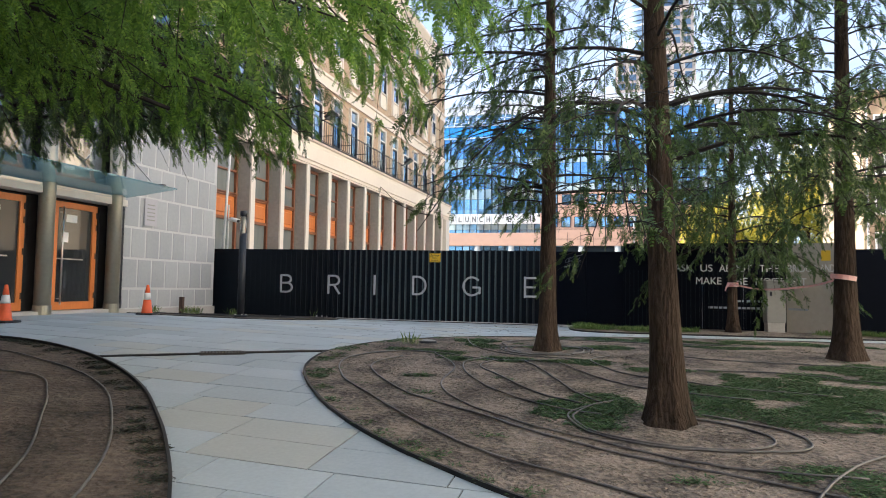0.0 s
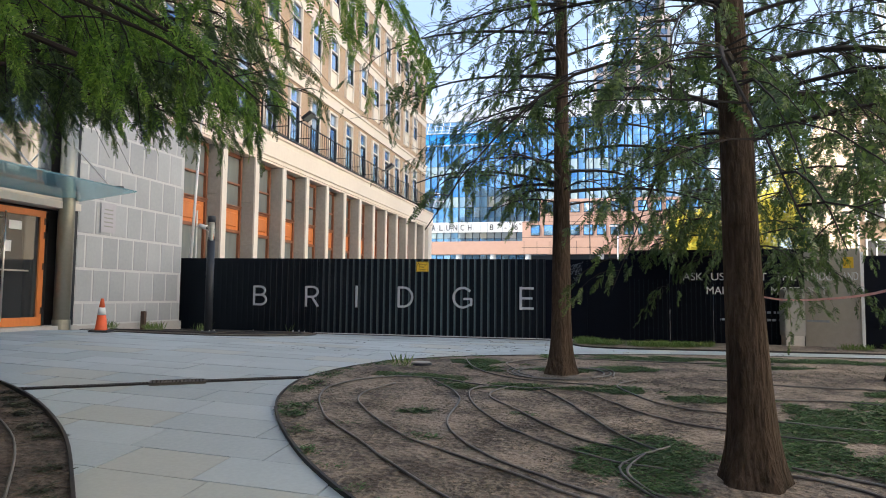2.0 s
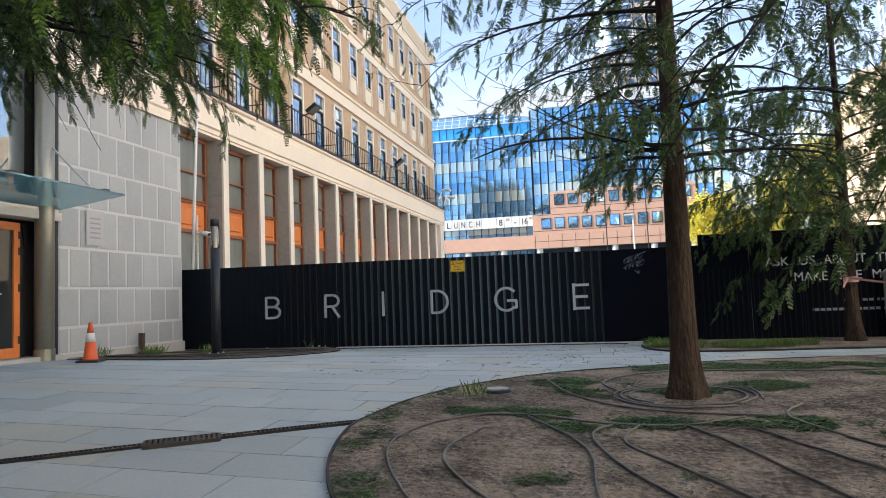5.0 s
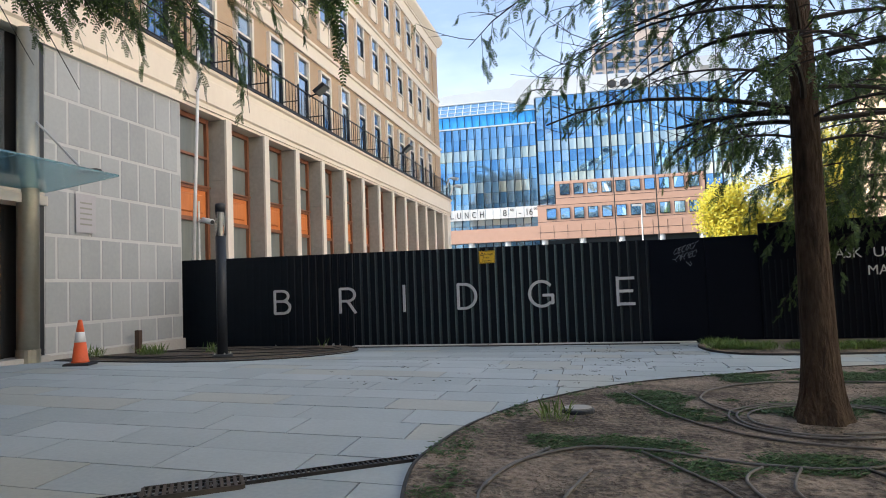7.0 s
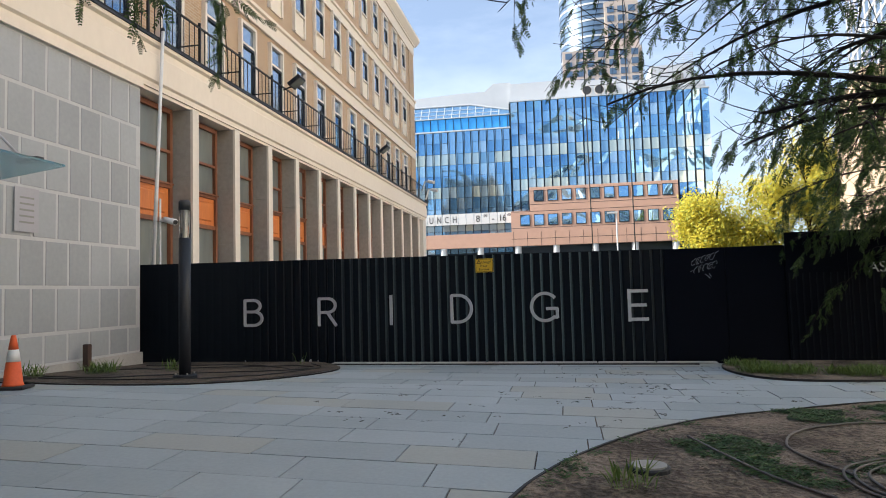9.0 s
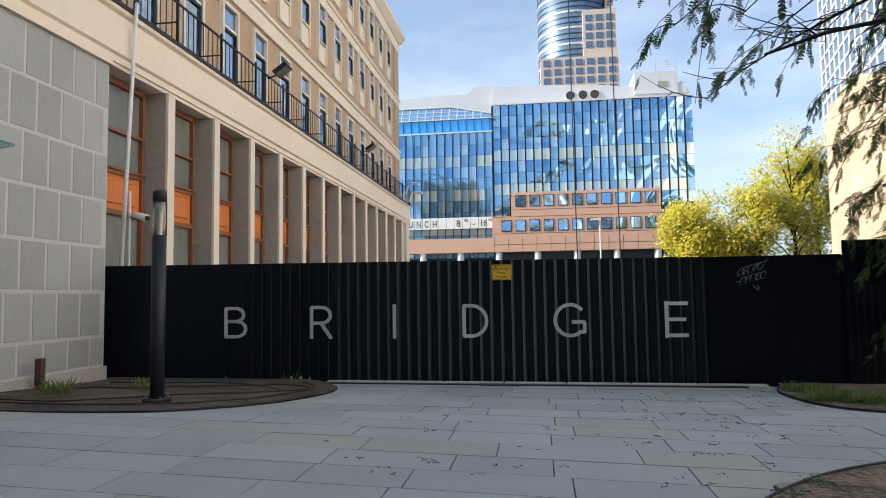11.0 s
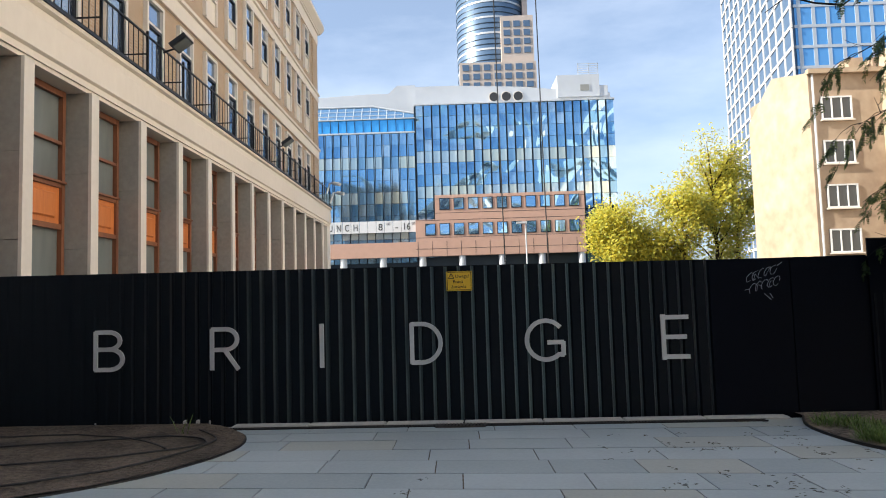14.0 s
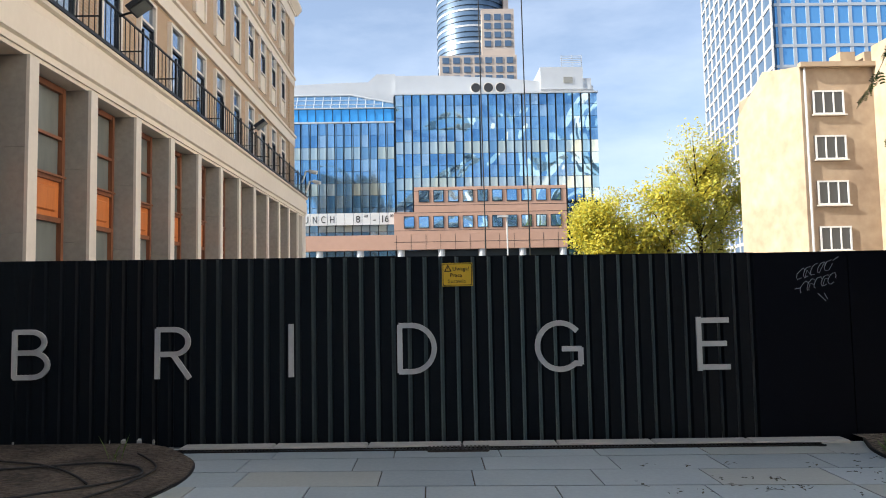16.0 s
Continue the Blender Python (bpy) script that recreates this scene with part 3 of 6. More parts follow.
def letter(ch, x0, x1, z0, z1):
    w, h, t = x1 - x0, z1 - z0, 0.056
    i = t / 2
    L, R, Z0, Z1 = x0 + i, x1 - i, z0 + i, z1 - i
    mid = (z0 + z1) / 2
    s = {
        "B": [[(L, Z0), (L, Z1)], [(L, Z1), (L + w * 0.42, Z1)] + arc(L + w * 0.42, (Z1 + mid + 0.02) / 2, w * 0.36, (Z1 - mid - 0.02) / 2, 90, -90) + [(L, mid + 0.02)], [(L, mid + 0.02), (L + w * 0.46, mid + 0.02)] + arc(L + w * 0.46, (Z0 + mid + 0.02) / 2, R - L - w * 0.46, (mid + 0.02 - Z0) / 2, 90, -90) + [(L, Z0)]],
        "R": [[(L, z0), (L, Z1)], [(L, Z1), (L + w * 0.45, Z1)] + arc(L + w * 0.45, (Z1 + mid - 0.02) / 2, R - L - w * 0.48, (Z1 - mid + 0.02) / 2, 90, -90) + [(L, mid - 0.02)], [(L + w * 0.42, mid - 0.02), (R, z0)]],
        "I": [[((x0 + x1) / 2, z0), ((x0 + x1) / 2, z1)]],
        "D": [[(L, Z0), (L, Z1), (L + w * 0.3, Z1)] + arc(L + w * 0.3, mid, R - L - w * 0.3, h / 2 - i, 90, -90, 18) + [(L, Z0)]],
        "G": [arc((L + R) / 2, mid, (R - L) / 2, h / 2 - i, 42, 312, 24) + [(R - 0.02, Z0 + 0.06), (R - 0.02, mid - 0.03), ((L + R) / 2 + 0.03, mid - 0.03)]],
        "E": [[(L, z0), (L, z1)], [(L, Z1), (x1, Z1)], [(L, mid), (x1 - 0.03, mid)], [(L, Z0), (x1, Z0)]],
    }[ch]
    b = B()
    for k in s:
        b.ribbon(k, t, -0.062, -0.04, FENCE)
    part("letter", b, M_letter, hoarding, "large flat grey letter")


for ch, a, c in (("B", -10.09, -9.66), ("R", -8.49, -8.08), ("I", -7.02, -6.945), ("D", -5.82, -5.39), ("G", -4.33, -3.79), ("E", -2.60, -2.26)):
    letter(ch, fx(a), fx(c), 1.355, 1.91)

b = B()
rg = random.Random(3)
for row, (n, z0) in enumerate(((5, 2.36), (5, 2.22))):
    for k in range(n):
        cx, cz = fx(-1.45) + 0.03 * row + k * 0.075, z0 + 0.022 * k
        ring = arc(cx, cz, 0.036, 0.06, rg.uniform(0, 90), rg.uniform(240, 380), 9)
        b.ribbon([(x + (z - cz) * 0.45, z + rg.uniform(-0.008, 0.008)) for x, z in ring], 0.0055, -0.033, -0.031, FENCE)
        if k % 2:
            b.ribbon([(cx - 0.03, cz - 0.06), (cx + rg.uniform(-0.02, 0.03), cz + 0.02), (cx + 0.04, cz + rg.uniform(-0.05, 0.07))], 0.004, -0.033, -0.031, FENCE)
for x, z, u, w in ((-1.52, 2.20, -1.46, 2.21), (-1.28, 2.15, -1.20, 2.07), (-1.18, 2.09, -1.21, 2.15), (-1.10, 2.50, -1.04, 2.54)):
    b.ribbon([(fx(x), z), (fx(u), w)], 0.007, -0.033, -0.031, FENCE)
part("spray_tag", b, M_graf, hoarding, "illegible silver sprayed tag")

sign = thing("warning_sign", (FENCE @ Vector((fx(-5.155), -0.04, 2.3))), "small yellow crane-work warning sign on the hoarding", "sign", turn=FA)
sx = fx(-5.32)
part("plate", B().box(sx, sx + 0.335, -0.046, -0.038, 2.30, 2.555, FENCE), M_yellow, sign)
b = B()
for q in ([(sx + 0.012, 2.312), (sx + 0.323, 2.312), (sx + 0.323, 2.543), (sx + 0.012, 2.543), (sx + 0.012, 2.312)],):
    b.ribbon(q, 0.007, -0.048, -0.046, FENCE)
b.ribbon([(sx + 0.03, 2.465), (sx + 0.065, 2.53), (sx + 0.10, 2.465), (sx + 0.03, 2.465)], 0.01, -0.048, -0.046, FENCE)
b.ribbon([(sx + 0.065, 2.508), (sx + 0.065, 2.488)], 0.009, -0.048, -0.046, FENCE)
part("border", b, M_black, sign, "black border and warning triangle")
words("Uwaga!", 0.062, FENCE @ pose(sx + 0.115, -0.047, 2.47), M_black, sign)
words("Praca", 0.062, FENCE @ pose(sx + 0.085, -0.047, 2.40), M_black, sign)
words("\u017curawia", 0.062, FENCE @ pose(sx + 0.06, -0.047, 2.335), M_black, sign)

# taller hoarding to the right, with a message
tall = thing("hoarding_fence", (2, 18.1, 0.6), "taller black site hoarding with white leasing message", "fence", turn=FA)
XA, XB = fx(0.0), fx(3.82)
xs4 = [XA + (XB - XA) * k / 4 for k in range(5)]
for k in range(4):
    b = B().box(xs4[k] + 0.003, xs4[k + 1] - 0.003, -0.06, -0.03, 0.60, 2.81, FENCE)
    part("board", b, M_flat, tall)
    b = B()
    n = 9
    for i in range(n):
        x = xs4[k] + (i + 0.5) * (xs4[k + 1] - xs4[k]) / n
        b.box(x - 0.012, x + 0.012, -0.068, -0.061, 0.66, 2.12, FENCE)
    part("rib", b, M_fence, tall, kind="stuff")
P0, P1 = FENCE @ Vector((XB, -0.045, 0)), Vector((4.75, 17.35, 0))
_d = (P1 - P0).normalized()
TURNED = Matrix.Translation((P0.x, P0.y, 0)) @ pose(0, 0, 0, 0, 0, math.degrees(math.atan2(_d.y, _d.x)))
WID = (P1 - P0).length
# No sun reaches this board; its sunlit look is put into the colour.
part("turned_board", B().box(0.004, WID, -0.02, 0.02, 0.62, 2.78, TURNED), M_sunlit_beige, tall, "turned board with sunlight put into its grey-beige colour")
b = B().box(0, 5.5, -0.02, 0.02, 0.62, 2.62, pose(4.78, 17.36, 0, 0, 0, -6))
part("board", b, M_flat, tall)
part("post", B().box(-0.03, 0.03, -0.03, 0.03, 0.5, 2.70, pose(4.77, 17.32, 0, 0, 0, -20)), M_whiteplastic, tall, "pale corner post")
MSG = FENCE @ pose(0, -0.066, 0)


def sentence(text, m, x, z, width):
    """A line of separate words that fills a width."""
    unit = width / (len(text) + 0.0)
    for w in text.split():
        words(w, 0.25, m @ pose(x, 0, z), M_white, tall, width=unit * (len(w) - 0.12))
        x += unit * (len(w) + 1)


sentence("ASK US ABOUT THE", MSG, fx(1.25), 2.10, 2.42)
sentence("BRIDGE AND", TURNED @ pose(0, -0.026, 0), 0.04, 2.10, 1.05)
sentence("MAKE THE MOST", MSG, fx(1.75), 1.78, 1.98)
sentence("OF IT", TURNED @ pose(0, -0.026, 0), 0.04, 1.78, 0.42)
for a, c, z in ((2.62, 2.86, 1.35), (2.92, 3.12, 1.35), (3.18, 3.52, 1.35), (2.05, 2.62, 1.18), (2.68, 3.22, 1.18), (3.28, 3.75, 1.18)):
    part("text_bar", B().box(fx(a), fx(c), -0.066, -0.062, z, z + 0.05, FENCE), M_graf, tall, "pale bar of small print")
part("text_bar", B().box(0.05, 0.5, -0.028, -0.024, 1.18, 1.23, TURNED), M_graf, tall, "pale bar of small print")
b = B().box(WID - 0.32, WID - 0.12, -0.028, -0.022, 2.36, 2.60, TURNED)
part("notice", b, M_yellow, tall, "small yellow notice")

# ---- left building ----
WX = -12.2                       # front of fins and fascia
office = thing("office_building", (WX, 30, 0.6), "cream plastered modernist office building with stone fins and tan brick piers", "building")
# Body runs on unseen to y=-40 to keep direct sun off the ground.
part("fascia", B().prism([(WX - 1.6, 6.5), (WX - 0.06, 6.5), (WX - 0.06, 6.62), (WX, 6.66), (WX, 7.22), (WX - 0.03, 7.25), (WX - 0.03, 7.40), (WX + 0.05, 7.44), (WX + 0.05, 7.52), (WX - 1.6, 7.52)], -40.0, 47.6), M_plaster, office, "cream plastered fascia band")
part("coping", B().box(WX - 1.6, WX + 0.09, -40, 47.68, 7.522, 7.57), M_darkgrey, office, "dark metal coping")
part("soffit", B().box(WX - 1.5, WX - 0.1, 18.4, 47.5, 6.42, 6.496), M_plaster, office)
part("wall", B().box(WX - 9, WX - 0.57, 18.36, 47.4, 0.4, 6.42), M_fin, office)
NF = 13
for i in range(NF):
    y = 20.40 + 2.065 * i
    fin = part("fin", B().box(WX - 0.06, WX, y - 0.135, y + 0.135, 0.45, 6.418), M_finedge, office, "pale-edged fin clad in grey stone")
    for za, zb in ((0.45, 1.9), (1.908, 3.36), (3.368, 4.82), (4.828, 6.418)):
        part("stone_slab", B().box(WX - 0.565, WX - 0.062, y - 0.13, y + 0.13, za, zb), M_fin, fin, "grey stone cladding slab")
part("end_pier", B().box(WX - 0.565, WX - 0.02, 46.4, 47.3, 0.45, 6.41), M_finedge, office)


def tall_window(yc, w):
    """Timber window bay between two fins: upper sash, panel, lower sash."""
    x = WX - 0.565
    y0, y1 = yc - w / 2, yc + w / 2
    fr = B()
    for a, c in ((y0, y0 + 0.09), (y1 - 0.09, y1)):
        fr.box(x, x + 0.12, a, c, 0.6, 6.40)
    for a, c in ((6.28, 6.40), (5.35, 5.41), (4.52, 4.62), (3.72, 3.82), (2.05, 2.15), (0.6, 0.7)):
        fr.box(x, x + 0.11, y0 + 0.09, y1 - 0.09, a, c)
    win = part("window", fr, M_brown, office, "brown timber window bay")
    part("pane", B().box(x + 0.01, x + 0.03, y0 + 0.09, y1 - 0.09, 5.41, 6.28), M_frost, win)
    part("pane", B().box(x + 0.01, x + 0.03, y0 + 0.09, y1 - 0.09, 4.62, 5.35), M_frost, win)
    part("pane", B().box(x + 0.01, x + 0.03, y0 + 0.09, y1 - 0.09, 2.15, 3.72), M_frost, win)
    pn = B().box(x + 0.01, x + 0.06, y0 + 0.09, y1 - 0.09, 3.82, 4.52)
    pn.bev(-(y1 - y0) / 2 + 0.24, (y1 - y0) / 2 - 0.24, -0.24, 0.24, 0, 0.035, 0.03, Matrix.Translation((x + 0.06, yc, 4.17)) @ Matrix(((0, 0, 1, 0), (1, 0, 0, 0), (0, 1, 0, 0), (0, 0, 0, 1))))
    part("panel", pn, M_orange, win, "orange stained timber panel")
    part("sill", B().box(x, x + 0.16, y0, y1, 4.60, 4.64), M_brown, win)


for i in range(NF):
    y = 20.40 + 2.065 * i
    tall_window(y - 1.03, 1.55)

# upper storeys, set back
UX = -13.0
part("upper_wall", B().box(UX - 8, UX - 0.10, -40.0, 48.45, 7.5, 18.3), M_brick, office, "tan brick wall")
UY0, UPITCH = 8.3, 2.065
LEVELS = [(7.6, 10.35), (11.55, 14.0), (14.9, 17.3)]
for z0, z1 in ((10.55, 11.15), (13.95, 14.45), (17.45, 18.2)):
    part("band", B().prism([(UX - 0.3, z0), (UX + 0.0, z0), (UX + 0.0, z1 - 0.14), (UX + 0.08, z1 - 0.11), (UX + 0.08, z1), (UX - 0.3, z1)], -40, 48.5), M_plaster, office, "cream storey band")
part("cornice", B().prism([(UX - 0.3, 18.2), (UX + 0.1, 18.2), (UX + 0.34, 18.5), (UX + 0.34, 18.7), (UX - 8, 18.8), (UX - 8, 18.31), (UX - 0.3, 18.31)], -40, 48.85), M_plaster, office, "projecting cream cornice")
part("pier", B().box(UX - 0.098, UX - 0.02, 47.2, 48.4, 7.5, 17.45), M_brick, office)


def upper_bay(y, z0, z1, sill):
    """A framed tall window with a transom; the two upper rows have a plastered apron."""
    fr = B()
    a, c = y - 0.52, y + 0.52
    x0, x1 = UX - 0.105, UX + 0.025
    fr.box(x0, x1, a, a + 0.09, z0, z1)
    fr.box(x0, x1, c - 0.10, c, z0, z1)
    fr.box(x0, x1, a + 0.10, c - 0.10, z1 - 0.10, z1)
    fr.box(x0, x1 - 0.05, a + 0.10, c - 0.10, z1 - 0.72, z1 - 0.64)
    win = part("window", fr, M_finedge, office, "pale framed tall window")
    low = z0
    if sill:
        low = z0 + 0.82
        part("apron", B().box(x0, x1 - 0.06, a + 0.10, c - 0.10, z0, low - 0.06), M_plaster, win)
        part("sill", B().box(x0, x1 + 0.02, a + 0.10, c - 0.10, low - 0.06, low), M_finedge, win)
    part("pane", B().box(x0 + 0.02, x0 + 0.04, a + 0.10, c - 0.10, z1 - 0.64, z1 - 0.10), M_skyglass, win)
    part("pane", B().box(x0 + 0.02, x0 + 0.04, a + 0.10, c - 0.10, low, z1 - 0.72), M_skyglass, win)
    sash = B()
    for p, q in ((a + 0.10, a + 0.17), (c - 0.17, c - 0.10)):
        sash.box(x0 + 0.04, x0 + 0.09, p, q, low, z1 - 0.72)
    sash.box(x0 + 0.04, x0 + 0.09, a + 0.17, c - 0.17, low, low + 0.08)
    sash.box(x0 + 0.04, x0 + 0.09, a + 0.17, c - 0.17, z1 - 0.80, z1 - 0.72)
    part("sash", sash, M_darkgrey, win)


for k in range(20):
    for li, (z0, z1) in enumerate(LEVELS):
        if UY0 + UPITCH * k < 47.0:
            upper_bay(UY0 + UPITCH * k, z0, z1, li > 0)

# balcony railing on the coping
railing = thing("balcony_railing", (WX, 30, 7.57), "black wrought-iron balcony railing along the building", "railing")
part("top_rail", B().box(WX - 0.06, WX - 0.02, 6, 47.5, 8.52, 8.56), M_rail, railing)
part("bottom_rail", B().box(WX - 0.055, WX - 0.025, 6, 47.5, 7.66, 7.68), M_rail, railing)
for k in range(21):
    y = 6.2 + 2.065 * k
    p = B().box(WX - 0.065, WX - 0.015, y - 0.025, y + 0.025, 7.57, 8.66)
    p.box(WX - 0.75, WX - 0.06, y - 0.012, y + 0.012, 8.10, 8.13)
    part("post", p, M_rail, railing)
    bb = B()
    for j in range(1, 9):
        yy = y + 2.065 * j / 9
        bb.box(WX - 0.048, WX - 0.032, yy - 0.009, yy + 0.009, 7.68, 8.52)
    part("baluster", bb, M_rail, railing, kind="stuff")

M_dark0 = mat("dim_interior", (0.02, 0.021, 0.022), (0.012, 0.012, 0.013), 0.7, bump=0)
M_entglass = glass("entrance_glass", (0.42, 0.46, 0.50), 0.03, 0.8)
M_notice = mat("faded_paper", (0.45, 0.445, 0.475), (0.38, 0.375, 0.405), 0.7, bump=0)

# ---- stone-clad entrance block ----
block = thing("entrance_block", (WX, 16.3, 0.9), "entrance block clad in grey bordered stone panels", "building")
part("core", B().box(WX - 9, WX - 0.05, 14.38, 18.34, 0.3, 6.5), M_joint, block, "pale stone borders")
part("plinth", B().box(WX - 0.05, WX + 0.02, 14.38, 18.34, 0.3, 0.90), M_kerb, block)
part("cornice_mould", B().box(WX - 0.05, WX + 0.03, 14.2, 18.34, 6.36, 6.46), M_plaster, block)
JZ = [0.91, 1.43, 2.21, 3.01, 3.84, 4.67, 5.51, 6.35]
for r in range(7):
    z0, z1 = JZ[r], JZ[r + 1]
    y = 14.38 - (0.27 if r % 2 == 0 else 0.0)
    while y < 18.3:
        a, c = max(y, 14.38) + 0.028, min(y + 0.55, 18.34) - 0.028
        if c - a > 0.1:
            m = Matrix.Translation((WX - 0.05, 0, 0)) @ Matrix(((0, 0, 1, 0), (1, 0, 0, 0), (0, 1, 0, 0), (0, 0, 0, 1)))
            part("panel", B().bev(a, c, z0 + 0.03, z1 - 0.03, 0, 0.008, 0.004, m), M_panel, block)
        y += 0.55

# ---- entrance beside the block ----
EX = WX - 0.28
entrance = thing("glazed_facade", (EX, 11, 0.95), "glazed entrance front with olive columns and glass", "facade")
# Solid box; the room's dimness is put into its near-black colour.
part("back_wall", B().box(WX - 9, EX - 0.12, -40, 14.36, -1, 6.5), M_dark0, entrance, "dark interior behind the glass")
for i in range(4):
    y = 13.98 - 2.05 * i
    part("column", B().tube([(WX + 0.02, y, 0.7), (WX + 0.02, y, 6.48)], 0.17, 20), M_olive, entrance, "olive metal round column", smooth=True)
    part("column_foot", B().tube([(WX + 0.02, y, 0.7), (WX + 0.02, y, 1.06)], 0.185, 20), M_olive, entrance)
    part("upper_pane", B().box(EX - 0.02, EX, y - 1.88, y - 0.17, 4.05, 6.45), M_entglass, entrance, "sky-reflecting upper pane")
    part("jamb", B().box(EX - 0.1, WX + 0.0, y + 0.2, y + 0.36 if i == 0 else y + 0.26, 0.7, 6.48), M_darkgrey, entrance)
    part("side_light", B().box(EX - 0.02, EX, y - 0.3, y - 0.17, 0.9, 3.4), M_doorglass, entrance)
part("lintel", B().box(EX - 0.1, WX + 0.06, -6, 14.36, 3.50, 3.66), M_finedge, entrance, "pale lintel over the doors")
part("threshold", B().box(EX - 0.1, WX + 0.1, -6, 14.36, 0.75, 0.93), M_kerb, entrance)


def entrance_door(y0, y1):
    z0, z1 = 0.94, 3.42
    door = thing("entrance_door", (EX, (y0 + y1) / 2, z0), "closed orange timber door with tall glass and steel pull", "door", "entrance doors")
    fr = B()
    for a, c in ((y0, y0 + 0.13), (y1 - 0.13, y1)):
        fr.box(EX - 0.04, EX + 0.05, a, c, z0, z1)
    fr.box(EX - 0.04, EX + 0.05, y0 + 0.13, y1 - 0.13, z1 - 0.14, z1)
    fr.box(EX - 0.04, EX + 0.05, y0 + 0.13, y1 - 0.13, z0, z0 + 0.18)
    part("frame", fr, M_orange, door, "orange stained timber frame")
    part("pane", B().box(EX - 0.01, EX + 0.01, y0 + 0.13, y1 - 0.13, z0 + 0.18, z1 - 0.14), M_doorglass, door, "dark reflecting glass")
    h = part("handle", B().tube([(EX + 0.11, y0 + 0.22, z0 + 0.12), (EX + 0.11, y0 + 0.22, z1 - 0.12)], 0.02, 10), M_alu, door, "tall steel pull bar", smooth=True)
    for z in (z0 + 0.25, z1 - 0.25):
        part("bracket", B().tube([(EX + 0.0, y0 + 0.22, z), (EX + 0.11, y0 + 0.22, z)], 0.012, 8), M_alu, h)
    part("push_bar", B().box(EX + 0.03, EX + 0.06, y0 + 0.15, y1 - 0.4, z0 + 1.15, z0 + 1.18), M_alu, door)
    part("notice", B().box(EX + 0.011, EX + 0.014, y0 + 0.28, y0 + 0.48, z0 + 1.55, z0 + 1.78), M_whiteplastic, door, "white paper notice")
    part("notice", B().box(EX + 0.011, EX + 0.014, y0 + 0.40, y0 + 0.72, z0 + 2.02, z0 + 2.2), M_whiteplastic, door, "pale paper notice")
    for z in (z0 + 0.25, z0 + 1.2, z1 - 0.6, z1 - 0.3):
        part("hinge", B().tube([(EX + 0.06, y1 - 0.03, z), (EX + 0.06, y1 - 0.03, z + 0.14)], 0.016, 8), M_rustpost, door)


for k in range(3):
    entrance_door(12.38 - 2.05 * k, 13.68 - 2.05 * k)

canopy = thing("glass_canopy", (WX, 10, 3.8), "blue-green glass canopy on steel tie rods over the doors", "canopy")
for k in range(5):
    y1 = 14.35 - 2.05 * k
    part("glass_sheet", B().add([(WX, y1 - 2.03, 3.72), (WX, y1, 3.72), (-10.7, y1, 3.90), (-10.7, y1 - 2.03, 3.90), (WX, y1 - 2.03, 3.75), (WX, y1, 3.75), (-10.7, y1, 3.93), (-10.7, y1 - 2.03, 3.93)], [(3, 2, 1, 0), (4, 5, 6, 7), (0, 1, 5, 4), (1, 2, 6, 5), (2, 3, 7, 6), (3, 0, 4, 7)]), M_canopy, canopy)
    for yy in (y1 - 0.35,):
        part("tie_rod", B().tube([(WX, yy, 5.05), (-11.05, yy, 3.93)], 0.02, 8), M_alu, canopy)
        part("clamp", B().box(-11.15, -10.8, yy - 0.06, yy + 0.06, 3.93, 3.985), M_darkgrey, canopy)
        part("clamp", B().box(WX - 0.02, WX + 0.08, yy - 0.05, yy + 0.05, 4.98, 5.1), M_darkgrey, canopy)
part("beam", B().box(WX - 0.05, WX + 0.05, 4, 14.3, 3.66, 3.72), M_alu, canopy)
part_n = thing("paper_notice", (WX, 15.55, 3.3), "faded paper notice stuck to the stone panels", "notice")
part("sheet", B().box(WX - 0.014, WX - 0.008, 15.08, 15.58, 3.10, 3.82), M_notice, part_n)
for k in range(5):
    part("text_bar", B().box(WX - 0.008, WX - 0.006, 15.18, 15.48, 3.24 + k * 0.1, 3.27 + k * 0.1), M_cab, part_n)

# ---- far buildings ----
M_dark = mat("dark_interior", (0.03, 0.032, 0.035), (0.02, 0.02, 0.022), 0.6, bump=0)
GY = 76.0
glassb = thing("glass_office_building", (0, GY, 0.6), "blue glass office building with pink granite podium", "building")
part("core", B().box(-8.95, 11.1, GY + 0.25, GY + 22, 0.5, 21.6), M_mull, glassb)
part("core", B().box(-30, -8.96, GY + 0.25, GY + 22, 0.5, 18.9), M_mull, glassb)
CW, RH = 0.83, 1.185
me_pane = B().box(0.05, CW - 0.05, 0, 0.06, 0.015, RH - 0.015).mesh("pane", M_curtain)
me_pale = B().box(0.05, CW - 0.05, 0, 0.06, 0.015, RH - 0.015).mesh("pane", M_spandrel)
cnt = 0
for r in range(13):
    z = 21.7 - (r + 1) * RH
    for c in range(24):
        x = -8.83 + c * CW
        if z < 11.2 and -7.05 < x < 7.6:
            continue
        if cnt >= 300:
            break
        cnt += 1
        ob = part("pane", me_pale if r % 3 == 1 and r > 1 else me_pane, M_curtain, glassb)
        ob.matrix_basis = Matrix.Translation((x, GY, z))
b, b2 = B(), B()
for r in range(11):
    z = 18.9 - (r + 1) * RH
    for c in range(25):
        x = -8.9 - (c + 1) * CW
        (b2 if r % 3 == 2 else b).box(x + 0.05, x + CW - 0.05, GY, GY + 0.06, z + 0.015, z + RH - 0.015)
for c in range(19, 24):
    for r in range(9, 17):
        x, z = -8.83 + c * CW, 21.7 - (r + 1) * RH
        if x > 7.6:
            b.box(x + 0.04, x + CW - 0.04, GY, GY + 0.06, z + 0.05, z + RH - 0.05)
